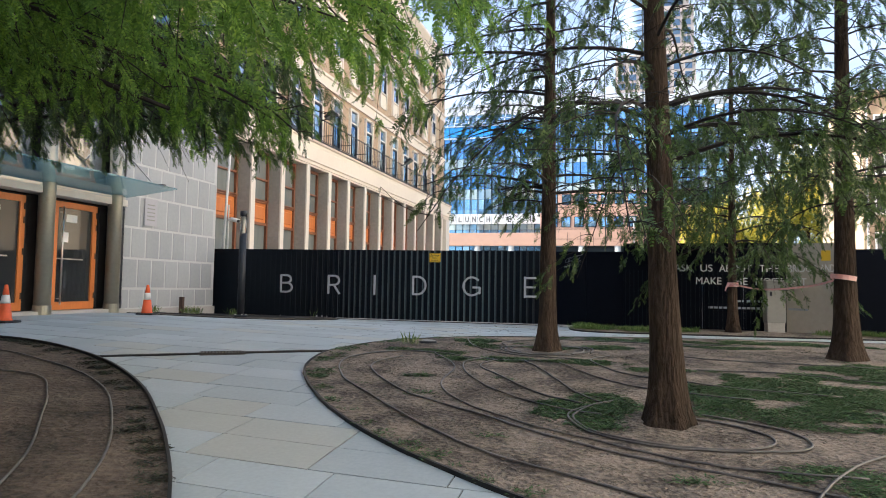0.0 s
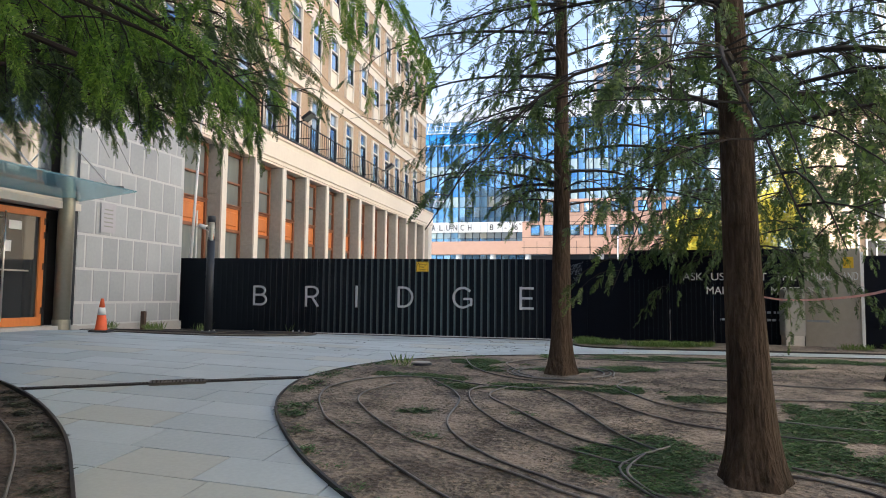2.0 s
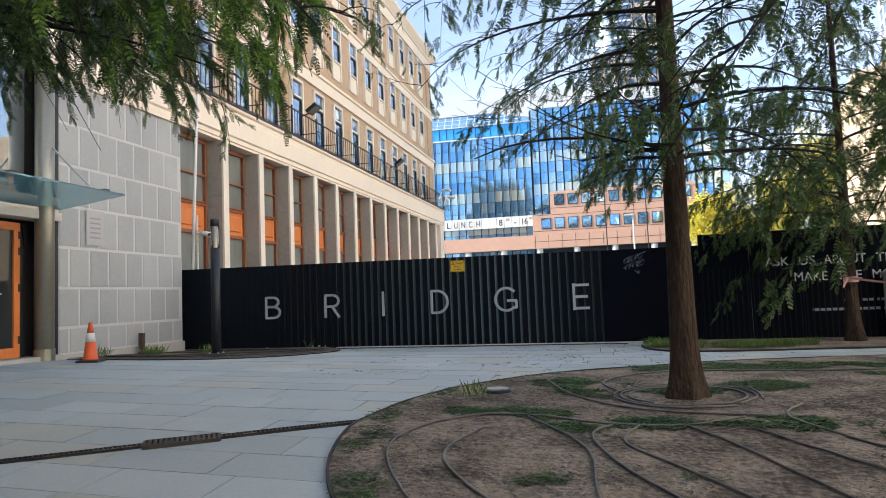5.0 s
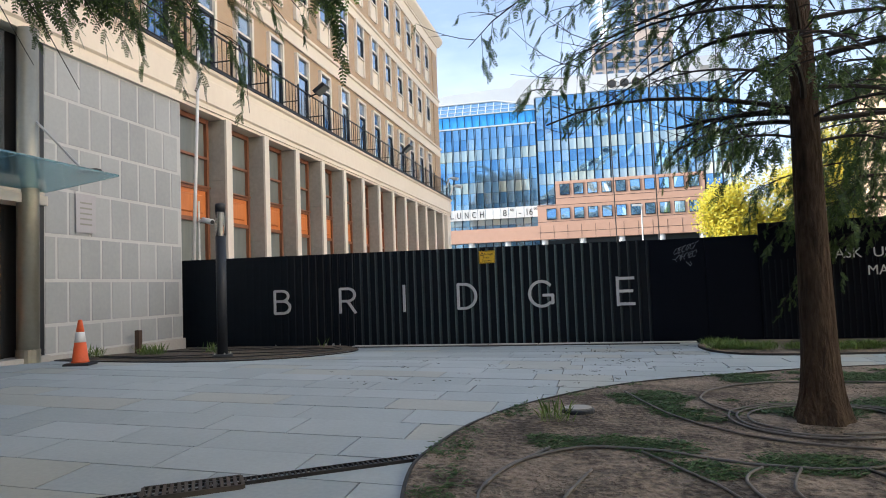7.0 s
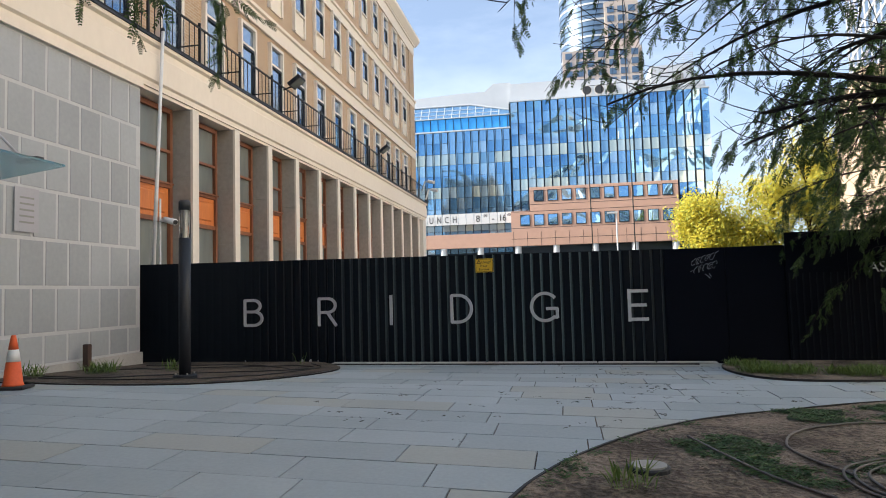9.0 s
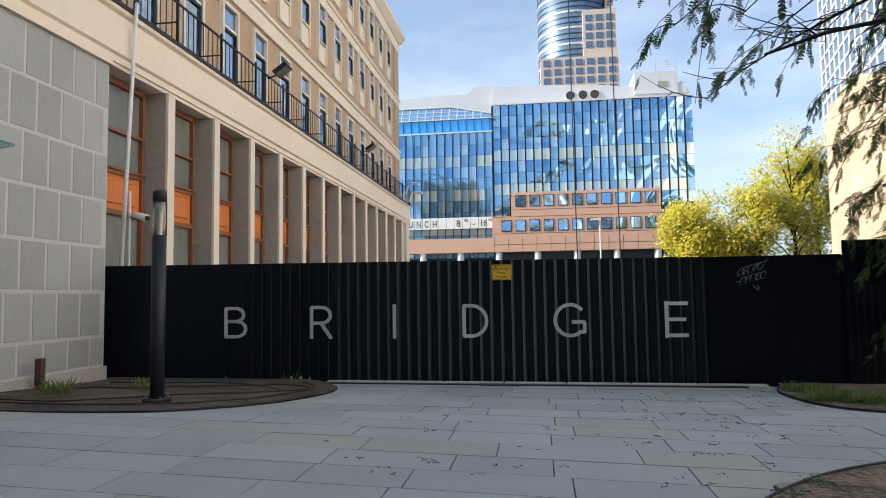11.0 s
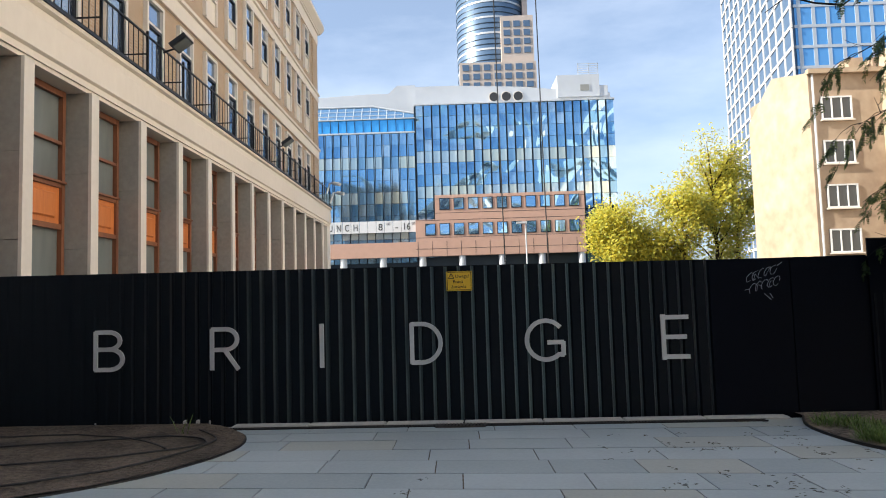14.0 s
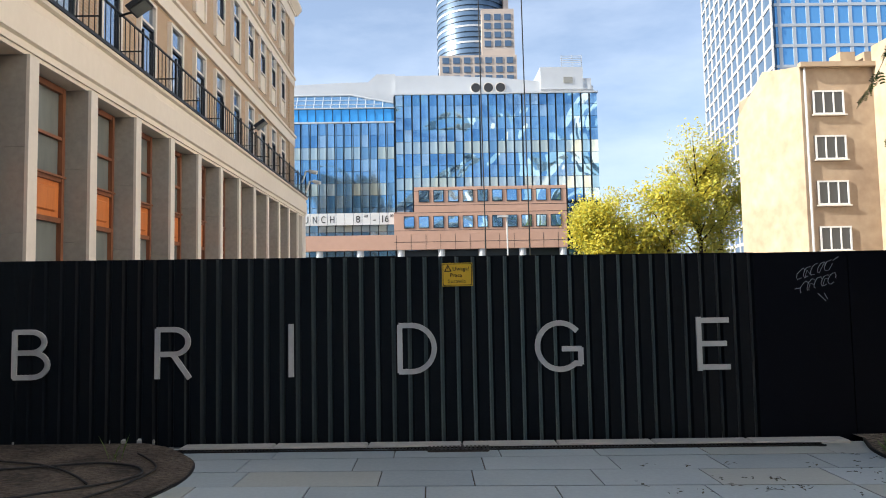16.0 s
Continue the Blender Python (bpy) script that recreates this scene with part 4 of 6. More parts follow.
part("far_pane", b, M_curtain2, glassb, kind="stuff")
part("far_pane", b2, M_spandrel2, glassb, kind="stuff")
b = B()
for c in range(50):
    x = -30.4 + c * CW + 0.06
    b.box(x - 0.028, x + 0.028, GY - 0.09, GY + 0.2, 8.8, 21.75 if x > -8.9 else 18.95)
part("mullion", b, M_mull, glassb, kind="stuff")
# blue clerestory and sloped skylight over the lower wing
part("clerestory", B().box(-30, -8.9, GY + 0.3, GY + 0.6, 19.05, 20.4), M_bandglass, glassb, "bright blue glazed band")
part("ledge", B().box(-30, -8.85, GY - 0.1, GY + 0.6, 18.9, 19.05), M_lightmetal, glassb)
part("ledge", B().box(-30, -8.85, GY + 0.1, GY + 0.7, 20.4, 20.5), M_lightmetal, glassb)
b = B()
for k in range(26):
    b.box(-29.9 + k * CW, -29.84 + k * CW, GY + 0.24, GY + 0.3, 19.05, 20.4)
part("clerestory_bar", b, M_mull, glassb, kind="stuff")
part("skylight", B().add([(-30, GY + 0.5, 20.5), (-8.9, GY + 0.5, 20.5), (-8.9, GY + 1.0, 21.1), (-13.2, GY + 1.6, 22.1), (-30, GY + 1.6, 22.1)], [(0, 1, 2, 3, 4)]), M_skylight, glassb, "sloped blue-grey skylight")
b = B()
for k in range(24):
    x = -29.6 + k * 0.85
    h = 1.6 if x < -13.2 else 1.6 - (x + 13.2) * 0.232
    b.add([(x - 0.04, GY + 0.46, 20.5), (x + 0.04, GY + 0.46, 20.5), (x + 0.04, GY + 0.46 + h * 0.69, 20.5 + h), (x - 0.04, GY + 0.46 + h * 0.69, 20.5 + h)], [(0, 1, 2, 3)])
for h in (0.5, 1.05):
    b.box(-30, -9.2 - 2.0 * h, GY + 0.44 + h * 0.69, GY + 0.47 + h * 0.69, 20.47 + h, 20.53 + h)
part("skylight_bar", b, M_lightmetal, glassb, kind="stuff")
part("skylight_edge", B().tube([(-30, GY + 1.55, 22.14), (-13.2, GY + 1.55, 22.14), (-8.85, GY + 0.95, 21.12)], 0.09, 6), M_lightmetal, glassb)
part("roof", B().prism([(-30, 20.6), (-30, 22.0), (-24, 22.8), (-18.5, 23.3), (-14, 23.5), (-11.6, 23.5), (-10.7, 24.3), (-8.82, 24.3), (-8.82, 20.6)], GY + 1.7, GY + 16), M_lightmetal, glassb, "curved pale metal roof")
part("roof", B().prism([(-8.8, 21.75), (-8.8, 23.95), (-4.8, 23.95), (2, 23.6), (5.6, 23.2), (11.0, 22.7), (11.15, 21.75)], GY + 1.2, GY + 16), M_lightmetal, glassb, "curved pale metal roof")
part("parapet", B().box(-8.9, 11.15, GY - 0.12, GY + 1.2, 21.62, 21.78), M_lightmetal, glassb)
part("plant_room", B().box(5.7, 9.95, GY + 0.9, GY + 12, 22.3, 24.55), M_lightmetal, glassb, "pale roof plant room")
part("plant_room", B().box(9.97, 10.8, GY + 1.0, GY + 9, 22.3, 23.4), M_lightmetal, glassb)
part("vent", B().box(8.0, 8.9, GY + 0.84, GY + 0.9, 22.9, 23.5), M_cab, glassb, "grey louvred vent")
b = B()
for k in range(6):
    b.box(7.9, 10.0, GY + 1.4, GY + 1.45, 24.65 + k * 0.23, 24.71 + k * 0.23)
for x in (7.9, 9.0, 9.95):
    b.box(x, x + 0.06, GY + 1.4, GY + 1.46, 24.55, 25.9)
part("roof_frame", b, M_lightmetal, glassb)
for x in (-0.77, 0.50, 1.70):
    part("porthole", B().tube([(x, GY + 1.04, 22.6), (x, GY + 1.3, 22.6)], 0.46, 20), M_dark, glassb, "round dark opening")
    part("porthole_rim", B().tube([(x, GY + 1.08, 22.6), (x, GY + 1.19, 22.6)], 0.53, 20), M_finedge, glassb)
# podium
pod = part("podium", B().box(-30, 7.6, GY - 0.7, GY + 0.2, 6.4, 7.85), M_pink, glassb, "pink granite podium")
part("podium_upper", B().box(-7.05, 7.6, GY - 0.7, GY + 0.2, 7.854, 12.4), M_pink, glassb)
part("podium_step", B().box(-9.0, -7.054, GY - 0.7, GY + 0.2, 7.854, 10.0), M_pink, glassb)
for zz in (8.5, 11.0):
    for k in range(11):
        x = -8.0 + k * 1.41 if zz < 10 else -6.55 + k * 1.41
        if x > 6.6:
            continue
        w = part("podium_window", B().box(x - 0.07, x + 0.95, GY - 0.74, GY - 0.69, zz - 0.07, zz + 1.1), M_mull, glassb)
        part("pane", B().box(x, x + 0.88, GY - 0.76, GY - 0.741, zz, zz + 1.03), M_curtain, w)
b = B()
for z in (7.1, 8.2, 9.9, 10.6, 12.0):
    b.box(-9 if z < 10 else -7.05, 7.6, GY - 0.712, GY - 0.7, z, z + 0.04)
for k in range(16):
    b.box(-8.4 + k * 1.41 - 0.42, -8.4 + k * 1.41 - 0.39, GY - 0.712, GY - 0.7, 6.4, 7.85)
part("joint", b, M_dark, glassb, kind="stuff")
part("ground_floor", B().box(-30, 7.3, GY + 0.5, GY + 1, 0.6, 6.4), M_dark, glassb)
for k in range(9):
    x = -24 + k * 3.9
    part("column", B().tube([(x, GY - 0.3, 0.6), (x, GY - 0.3, 6.4)], 0.35, 12), M_lightmetal, glassb)
banner = thing("lunch_banner", (-14, GY - 0.3, 8.9), "row of white banner panels with black lunch hours", "banner")
chars = ["W", "A", "L", "U", "N", "C", "H", "", "", "8", "", "-", "16", ""]
x = -8.78 - 0.83 * len(chars)
for ch in chars:
    part("panel", B().box(x + 0.02, x + 0.81, GY - 0.32, GY - 0.26, 8.9, 10.05), M_whiteplastic, banner)
    if ch:
        words(ch, 0.95, pose(x + (0.1 if len(ch) > 1 else 0.2), GY - 0.33, 9.13), M_black, banner, depth=0.01, width=0.62 if len(ch) > 1 else (0.4 if ch != "-" else 0.25))
    x += 0.83
for ax in (-8.78 - 0.83 * 4, -8.78 - 0.83):
    words("00", 0.36, pose(ax + 0.2, GY - 0.33, 9.62), M_black, banner, depth=0.01)

tower = thing("distant_tower", (8, 205, 0), "distant high-rise with curved glass front and beige stone", "building")
part("shaft", B().tube([(7.7, 212, 0), (7.7, 212, 132)], 10.3, 48), M_towerglass, tower, "curved blue-grey glass shaft", smooth=True)
for k in range(44):
    z = 60 + k * 1.6
    part("floor_band", B().tube([(7.7, 212, z), (7.7, 212, z + (0.55 if k % 3 == 0 else 0.22))], 10.42, 48), M_lightmetal if k % 3 == 0 else M_mull, tower)
part("side_fin", B().box(16.9, 18.4, 205, 214, 0, 96.0), M_towerp, tower)
part("stone_wing", B().box(9.95, 19.3, 199.9, 209, 0, 83.5), M_towerp, tower)
part("stone_base", B().box(-2.3, 19.7, 199, 214, 0, 69.6), M_towerp, tower)
b = B()
for zz in range(30):
    z = 10 + zz * 2.6
    for k in range(3):
        if 70 < z < 81:
            b.box(10.7 + k * 2.9, 12.6 + k * 2.9, 199.75, 200.0, z, z + 1.75)
    for k in range(7):
        if z < 67.5:
            b.box(-1.5 + k * 3.05, 0.4 + k * 3.05, 198.85, 199.1, z, z + 1.75)
part("windows_joined", b, M_towerglass, tower, kind="stuff")

rtower = thing("white_gridded_tower", (50, 125, 0), "tall office tower with white grid and blue glass", "building")
A0, A1 = Vector((63.4, 175, 0)), Vector((52.0, 120, 0))
LT = Matrix.Translation(A0) @ pose(0, 0, 0, 0, 0, math.degrees(math.atan2(A1.y - A0.y, A1.x - A0.x)))
LEN = (A1 - A0).length
part("core", B().prism([(63.4, 175), (52.0, 120.3), (95, 120.3), (95, 175)], 0, 110, "z"), M_towerglass, rtower)
b = B()
for k in range(13):
    b.box(k * LEN / 12 - 0.3, k * LEN / 12 + 0.3, -0.2, 0.0, 0, 110, LT)
for k in range(32):
    b.box(-0.4, LEN + 0.4, -0.2, 0.0, k * 3.5, k * 3.5 + 0.6, LT)
part("grid", b, M_tower, rtower, "white facade grid", kind="stuff")
part("blue_wing", B().box(52.6, 95, 120.12, 120.29, 0, 110), M_blueglass, rtower)
b = B()
for k in range(32):
    b.box(52.4, 95, 120.0, 120.3, k * 3.5, k * 3.5 + 0.5)
for k in range(20):
    b.box(53 + k * 2.4, 53.6 + k * 2.4, 120.05, 120.3, 0, 110)
part("blue_wing_grid", b, M_lightmetal, rtower, kind="stuff")

oldb = thing("old_tenement", (14, 45, 0.6), "old tenement with peeling cream gable and brown render", "building")
OE = Vector((13.8, 45, 0))
OA = Vector((13.0, 50.5, 0))
GD = (OE - OA)
GM = Matrix.Translation(OA) @ pose(0, 0, 0, 0, 0, math.degrees(math.atan2(GD.y, GD.x)))
GL = GD.length
part("gable", B().prism([(0, 0.5), (GL, 0.5), (GL, 13.6), (GL * 0.45, 14.3), (0, 12.3)], 0, 7.0).mesh("gable", M_old), M_old, oldb, "peeling cream gable wall").data.transform(GM)
part("front", B().box(13.82, 22, 45.02, 52, 0.5, 13.7), M_old2, oldb, "weathered brown render front")
part("wing", B().box(17.6, 30, 43.2, 45.0, 0.5, 14.6), M_old, oldb)
part("cornice", B().box(13.7, 17.6, 44.7, 45.0, 13.5, 13.75), M_old2, oldb)
part("downpipe", B().tube([(14.0, 44.93, 0.6), (14.0, 44.93, 13.6)], 0.06, 8), M_lightmetal, oldb)
for x in (16.6, 17.9, 19.5):
    part("chimney", B().box(x, x + 0.8, 46, 47, 13.7, 14.7), M_old2, oldb)
for z in (4.0, 6.35, 8.7, 11.05):
    w = part("window", B().box(14.46, 15.92, 44.97, 45.0, z + 0.08, z + 1.17), M_winglass, oldb, "white-framed three-part window")
    for a, c, p, q in ((14.38, 14.46, z, z + 1.25), (15.92, 16.0, z, z + 1.25), (14.46, 15.92, z, z + 0.08), (14.46, 15.92, z + 1.17, z + 1.25), (14.9, 14.96, z + 0.08, z + 1.17), (15.42, 15.48, z + 0.08, z + 1.17)):
        part("frame_bar", B().box(a, c, 44.92, 45.01, p, q), M_whiteplastic, w)
    part("sill", B().box(14.3, 16.08, 44.85, 45.0, z - 0.07, z), M_finedge, w)

# plain unseen buildings that close the yard behind and beside the walk
# Added to bounce warm sunlight onto the office facade.
part_b = thing("unseen_closing_block", (45, -5, 0), "unseen plain pale block added to bounce sunlight into the yard", "building")
part("wall", B().box(27, 40, -45, 42, -2, 34), M_plaster, part_b)
# Added to hold sky light off the near path.
part_c = thing("unseen_closing_block", (0, -28, 0), "unseen plain pale block added behind the walk to block sky", "building")
part("wall", B().box(-40, 30, -34, -22, -2, 20), M_plaster, part_c)


# ---- trees ----
def spray(vs, fs, p, d, flat, ln, pairs, wide):
    """One flat feathery spray from p along d: paired lens-shaped needles on a stalk."""
    side = d.cross(flat).normalized()
    for i in range(pairs):
        t = (i + 0.5) / pairs
        nl = ln * (0.30 if pairs > 5 else 0.40) * (1 - 0.62 * t) * (0.75 + 0.5 * min(1.0, t * 4))
        for sg in (1, -1):
            q = p + d * (ln * t)
            e = (d * 0.62 + side * sg * 0.78).normalized()
            tip, mid, w = q + e * nl, q + e * nl * 0.45, e.cross(flat).normalized() * (ln * wide)
            k = len(vs)
            vs.extend([tuple(q), tuple(mid + w), tuple(tip), tuple(mid - w)])
            fs.append((k, k + 1, k + 2, k + 3))
    k = len(vs)
    w = side * ln * wide
    vs.extend([tuple(p + w * 0.5), tuple(p - w * 0.5), tuple(p + d * ln * 1.15)])
    fs.append((k, k + 1, k + 2))


def pendant_mesh(rnd, near):
    """A hanging shoot of unit length along -z with sprays on all sides, getting shorter to the tip."""
    vs, fs = [], []
    n = 14 if near else 12
    bend = rnd.uniform(-0.25, 0.25)
    turn = rnd.uniform(0, math.tau)
    for i in range(n):
        t = 0.06 + 0.86 * i / (n - 1)
        p = Vector((bend * t * t, 0.05 * math.sin(t * 6), -t))
        a = turn + (i % 2) * math.pi + rnd.uniform(-0.8, 0.8)
        out = rnd.uniform(0.4, 1.0) * (1.0 - 0.4 * t)
        d = Vector((math.cos(a) * out, math.sin(a) * out, -1.0)).normalized() if i < n - 1 else Vector((bend, 0, -1)).normalized()
        flat = d.cross(Vector((rnd.gauss(0, 1), rnd.gauss(0, 1), rnd.gauss(0, 0.6)))).normalized()
        spray(vs, fs, p, d, flat, rnd.uniform(0.24, 0.40) * (1.1 - 0.5 * t), 6 if near else 4, 0.058 if near else 0.088)
    k = len(vs)
    vs.extend([(0.008, 0, 0), (-0.008, 0, 0), (bend, 0.05 * math.sin(6), -1.0)])
    fs.append((k, k + 1, k + 2))
    return np.array(vs), fs


PENDANTS = {near: [pendant_mesh(random.Random(40 + k), near) for k in range(5)] for near in (True, False)}


def hang(items, near):
    """Items: (point, direction, length, turn). Vertices and faces of all hanging shoots."""
    vs, fs = [], []
    for i, (p, d, s, roll) in enumerate(items):
        v, f = PENDANTS[near][i % 5]
        w = -Vector(d).normalized()
        u = w.orthogonal().normalized()
        o = w.cross(u)
        c, n_ = math.cos(roll), math.sin(roll)
        m = np.array([tuple(u * c + o * n_), tuple(o * c - u * n_), tuple(w)])
        k = len(vs)
        vs.extend(map(tuple, (v * s) @ m + np.array(p)))
        fs.extend(tuple(q + k for q in face) for face in f)
    return vs, fs


def conifer(at, r, height, seed, label, first=2.0, reach=2.6, count=46, lean=(0, 0), size=0.30, bare=0.3, dens=1.0, npd=4.5, near=False, needles=None, sector=None, droop=1.0, extra=(), sag=(0.2, 0.75), rise=(0.25, 0.75), keep=None, crown=0):
    """A deciduous conifer: tapering fluted trunk, arching limbs, hanging feathery sprays."""
    rnd = random.Random(seed)
    x, y, z = at
    tree = thing("conifer_tree", at, label, "tree", "trees in the yard")
    # trunk
    b = B()
    rings, n = 44, 26
    vs, fs = [], []
    for i in range(rings):
        t = i / (rings - 1)
        h = height * t ** 1.6 - 0.1
        rr = r * (1 - 0.9 * t ** 1.3) + 0.62 * r * math.exp(-max(h, 0) / 0.22)
        for k in range(n):
            a = 2 * math.pi * k / n
            q = rr * (1 + 0.10 * math.sin(5 * a + seed) * math.exp(-max(h, 0) / 0.5) + 0.022 * math.sin(9 * a + 0.6 * h + 2 * noise.noise((h, seed, 0))) + 0.05 * noise.noise((math.cos(a) * 2.2, math.sin(a) * 2.2 + seed, h * 0.9)) + 0.02 * noise.noise((math.cos(a) * 7, math.sin(a) * 7 + seed, h * 3)))
            vs.append((x + lean[0] * h + q * math.cos(a), y + lean[1] * h + q * math.sin(a), z + h))
    for i in range(rings - 1):
        fs += [(i * n + k, i * n + (k + 1) % n, (i + 1) * n + (k + 1) % n, (i + 1) * n + k) for k in range(n)]
    b.add(vs, fs)
    part("trunk", b, M_bark, tree, "red-brown fibrous bark", smooth=True)
    limbs, items = B(), []

    far_items = []

    def limb(h, az, ln, up_, down_, rad, items=items):
        pts, rs = [], []
        dx, dy = math.cos(az), math.sin(az)
        nseg = 9
        px, py = x + lean[0] * h, y + lean[1] * h
        for k in range(nseg + 1):
            t = k / nseg
            w = 0.07 * ln * math.sin(t * 5 + seed + az * 3)
            pts.append(Vector((px + dx * ln * t - dy * w * t, py + dy * ln * t + dx * w * t, z + h + up_ * t * (1 - 0.35 * t) - down_ * t ** 2.4)))
            rs.append(max(rad * (1 - 0.88 * t), 0.004))
        if keep:
            while len(pts) > 3 and not keep(pts[-1]):
                pts.pop(), rs.pop()
            nseg = len(pts) - 1
        limbs.tube(pts, rs, 6, False)
        # side twigs hang with sprays
        ntw = max(4, int(ln * 5.5 * dens))
        for j in range(ntw):
            t = 0.18 + 0.82 * (j + rnd.random()) / ntw
            i0 = min(int(t * nseg), nseg - 1)
            p = pts[i0].lerp(pts[i0 + 1], t * nseg - i0)
            sa = az + rnd.choice((-1, 1)) * rnd.uniform(0.35, 1.3)
            tl = rnd.uniform(0.25, 0.8) * (0.5 + 0.6 * (1 - abs(t - 0.5))) * min(1.0, ln / 1.6)
            plain = rnd.random() < bare
            dr = rnd.uniform(-0.6, 0.7) if plain else rnd.uniform(0.3, 1.3) * droop
            q = [p]
            for k in range(1, 5):
                s = k / 4
                q.append(p + Vector((math.cos(sa) * tl * s, math.sin(sa) * tl * s, -tl * dr * s * s + 0.06 * s)))
            if keep and not all(keep(k) for k in q):
                continue
            limbs.tube(q, [0.006, 0.005, 0.004, 0.003, 0.002], 4, False)
            if plain:
                fork = q[2] + Vector((math.cos(sa + 0.8) * tl * 0.4, math.sin(sa + 0.8) * tl * 0.4, rnd.uniform(-0.15, 0.12)))
                limbs.tube([q[2], q[2].lerp(fork, 0.5), fork], [0.004, 0.003, 0.002], 3, False)
                if rnd.random() < 0.5:
                    items.append((q[4], (math.cos(sa) * 0.4, math.sin(sa) * 0.4, -1.0), size * rnd.uniform(0.3, 0.7), rnd.uniform(0, math.tau)))
                continue
            nf = max(2, int(tl * npd + rnd.random()))
            for k in range(nf):
                s = 0.2 + 0.8 * (k + rnd.random() * 0.8) / nf
                i1 = min(int(s * 4), 3)
                pp = q[i1].lerp(q[i1 + 1], min(s * 4 - i1, 1.0))
                fa = sa + rnd.uniform(-0.9, 0.9)
                out = rnd.uniform(0.1, 0.9)
                items.append((pp, (math.cos(fa) * out, math.sin(fa) * out, -1.0), size * rnd.uniform(0.55, 1.35), rnd.uniform(0, math.tau)))

    for i in range(count):
        t = i / count
        h = first + (height * 0.93 - first) * t ** 1.15
        az = i * 2.399 + rnd.uniform(-0.4, 0.4)
        if sector:
            az = radians(rnd.uniform(*sector))
        ln = reach * (1 - 0.78 * t) * rnd.uniform(0.6, 1.12)
        limb(h, az, ln, rnd.uniform(*rise) * ln * (0.5 + 0.6 * t), rnd.uniform(*sag) * ln * (1.1 - 0.7 * t) * droop, 0.0078 * ln + 0.004)
    # Upper limbs out of view, added to shade the ground beneath.
    for i in range(crown):
        t = i / crown
        ln = 3.8 * (1 - 0.7 * t) * rnd.uniform(0.75, 1.1)
        limb(4.2 + (height - 4.6) * t, i * 2.399, ln, 0.3 * ln, 0.35 * ln, 0.0095 * ln + 0.004, far_items)
    for h, az, ln, up, dn in extra:
        limb(h, radians(az), ln, up, dn, 0.0075 * ln + 0.004)
    part("limb", limbs, M_twig, tree, "bare dark limbs and twigs", kind="stuff")
    if keep:
        items = [i for i in items if keep(i[0]) and keep(i[0] + Vector(i[1]).normalized() * i[2])]
    vs, fs = hang(items, near)
    if far_items:
        v2, f2 = hang(far_items, False)
        fs += [tuple(q + len(vs) for q in face) for face in f2]
        vs += v2
    me = bpy.data.meshes.new("crown")
    me.from_pydata(vs, [], fs)
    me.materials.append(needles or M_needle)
    part("crown", me, M_needle, tree, "feathery hanging green sprays", kind="stuff")
    return tree


conifer((0.39, 6.45, lift(0.4, 6.4) + 0.0), 0.155, 10.5, 1, "dark conifer with red-brown trunk standing in bare soil", first=2.35, reach=2.5, count=50, dens=1.5, bare=0.42, lean=(-0.032, 0.0), sag=(0.35, 0.8), rise=(0.4, 0.9), size=0.28, npd=4.8, extra=((2.6, 150, 2.2, 1.3, 0.7), (2.9, 20, 2.4, 0.9, 0.9), (2.6, 330, 2.0, 0.7, 0.9)))
conifer((-1.16, 10.75, lift(-1.16, 10.7) + 0.0), 0.15, 11.0, 2, "dark conifer with drooping lower branches in the soil bed", first=2.5, reach=2.7, count=54, dens=1.15, bare=0.52, lean=(0.004, 0), sag=(0.15, 0.5), size=0.26, npd=4.6, keep=lambda p: p.z > 3.3 or p.x > -1.2 or (p.y > 11.5 and p.x > -1.8) or (p.z > 2.15 and p.x > -2.2), extra=((2.35, 200, 1.25, 0.25, 0.5), (2.6, 165, 1.3, 0.3, 0.6), (2.5, 300, 1.5, 0.4, 0.7), (3.3, 128, 3.0, 1.0, 0.9), (3.8, 120, 3.0, 1.0, 1.0), (4.4, 125, 3.1, 1.0, 1.1), (2.5, 124, 2.6, 0.7, 0.7), (3.0, 106, 2.5, 0.9, 0.8), (2.5, 132, 2.1, 0.6, 0.7), (3.7, 140, 2.9, 0.9, 0.8), (4.1, 160, 3.2, 1.0, 0.9), (3.9, 112, 2.6, 0.9, 0.9), (2.3, 20, 1.6, 0.5, 1.0), (2.6, 170, 2.8, 1.0, 0.8)) + tuple((4.3 + 0.22 * k, 92 + (37 * k) % 90, 3.0 + 0.2 * (k % 3), 1.0, 0.7) for k in range(10)))
conifer((2.49, 17.2, lift(2.5, 17.2) + 0.03), 0.12, 9.5, 3, "slender conifer beside the black hoarding", first=1.9, reach=2.7, count=58, dens=1.6, bare=0.2, npd=5.2, size=0.31, extra=tuple((2.3 + 0.3 * k, 165 + (47 * k) % 75, 2.5 + 0.15 * (k % 3), 0.6, 0.7) for k in range(9)))
conifer((3.15, 11.1, lift(3.1, 11) + 0.03), 0.17, 11.0, 4, "conifer with red and white tape round its trunk", first=2.2, reach=2.5, count=56, dens=1.6, bare=0.25, npd=5.2, size=0.31, droop=1.1)


def over_path(p):
    """Sprays hang clear of the walking space."""
    low = 2.02 if p.y < 3.0 and p.x > -2.6 else 2.40 + 0.42 * noise.noise((p.x * 1.6, p.y * 1.6, 3.0)) if p.x < -3.3 else 2.6
    return p.z > lift(p.x, p.y) + low


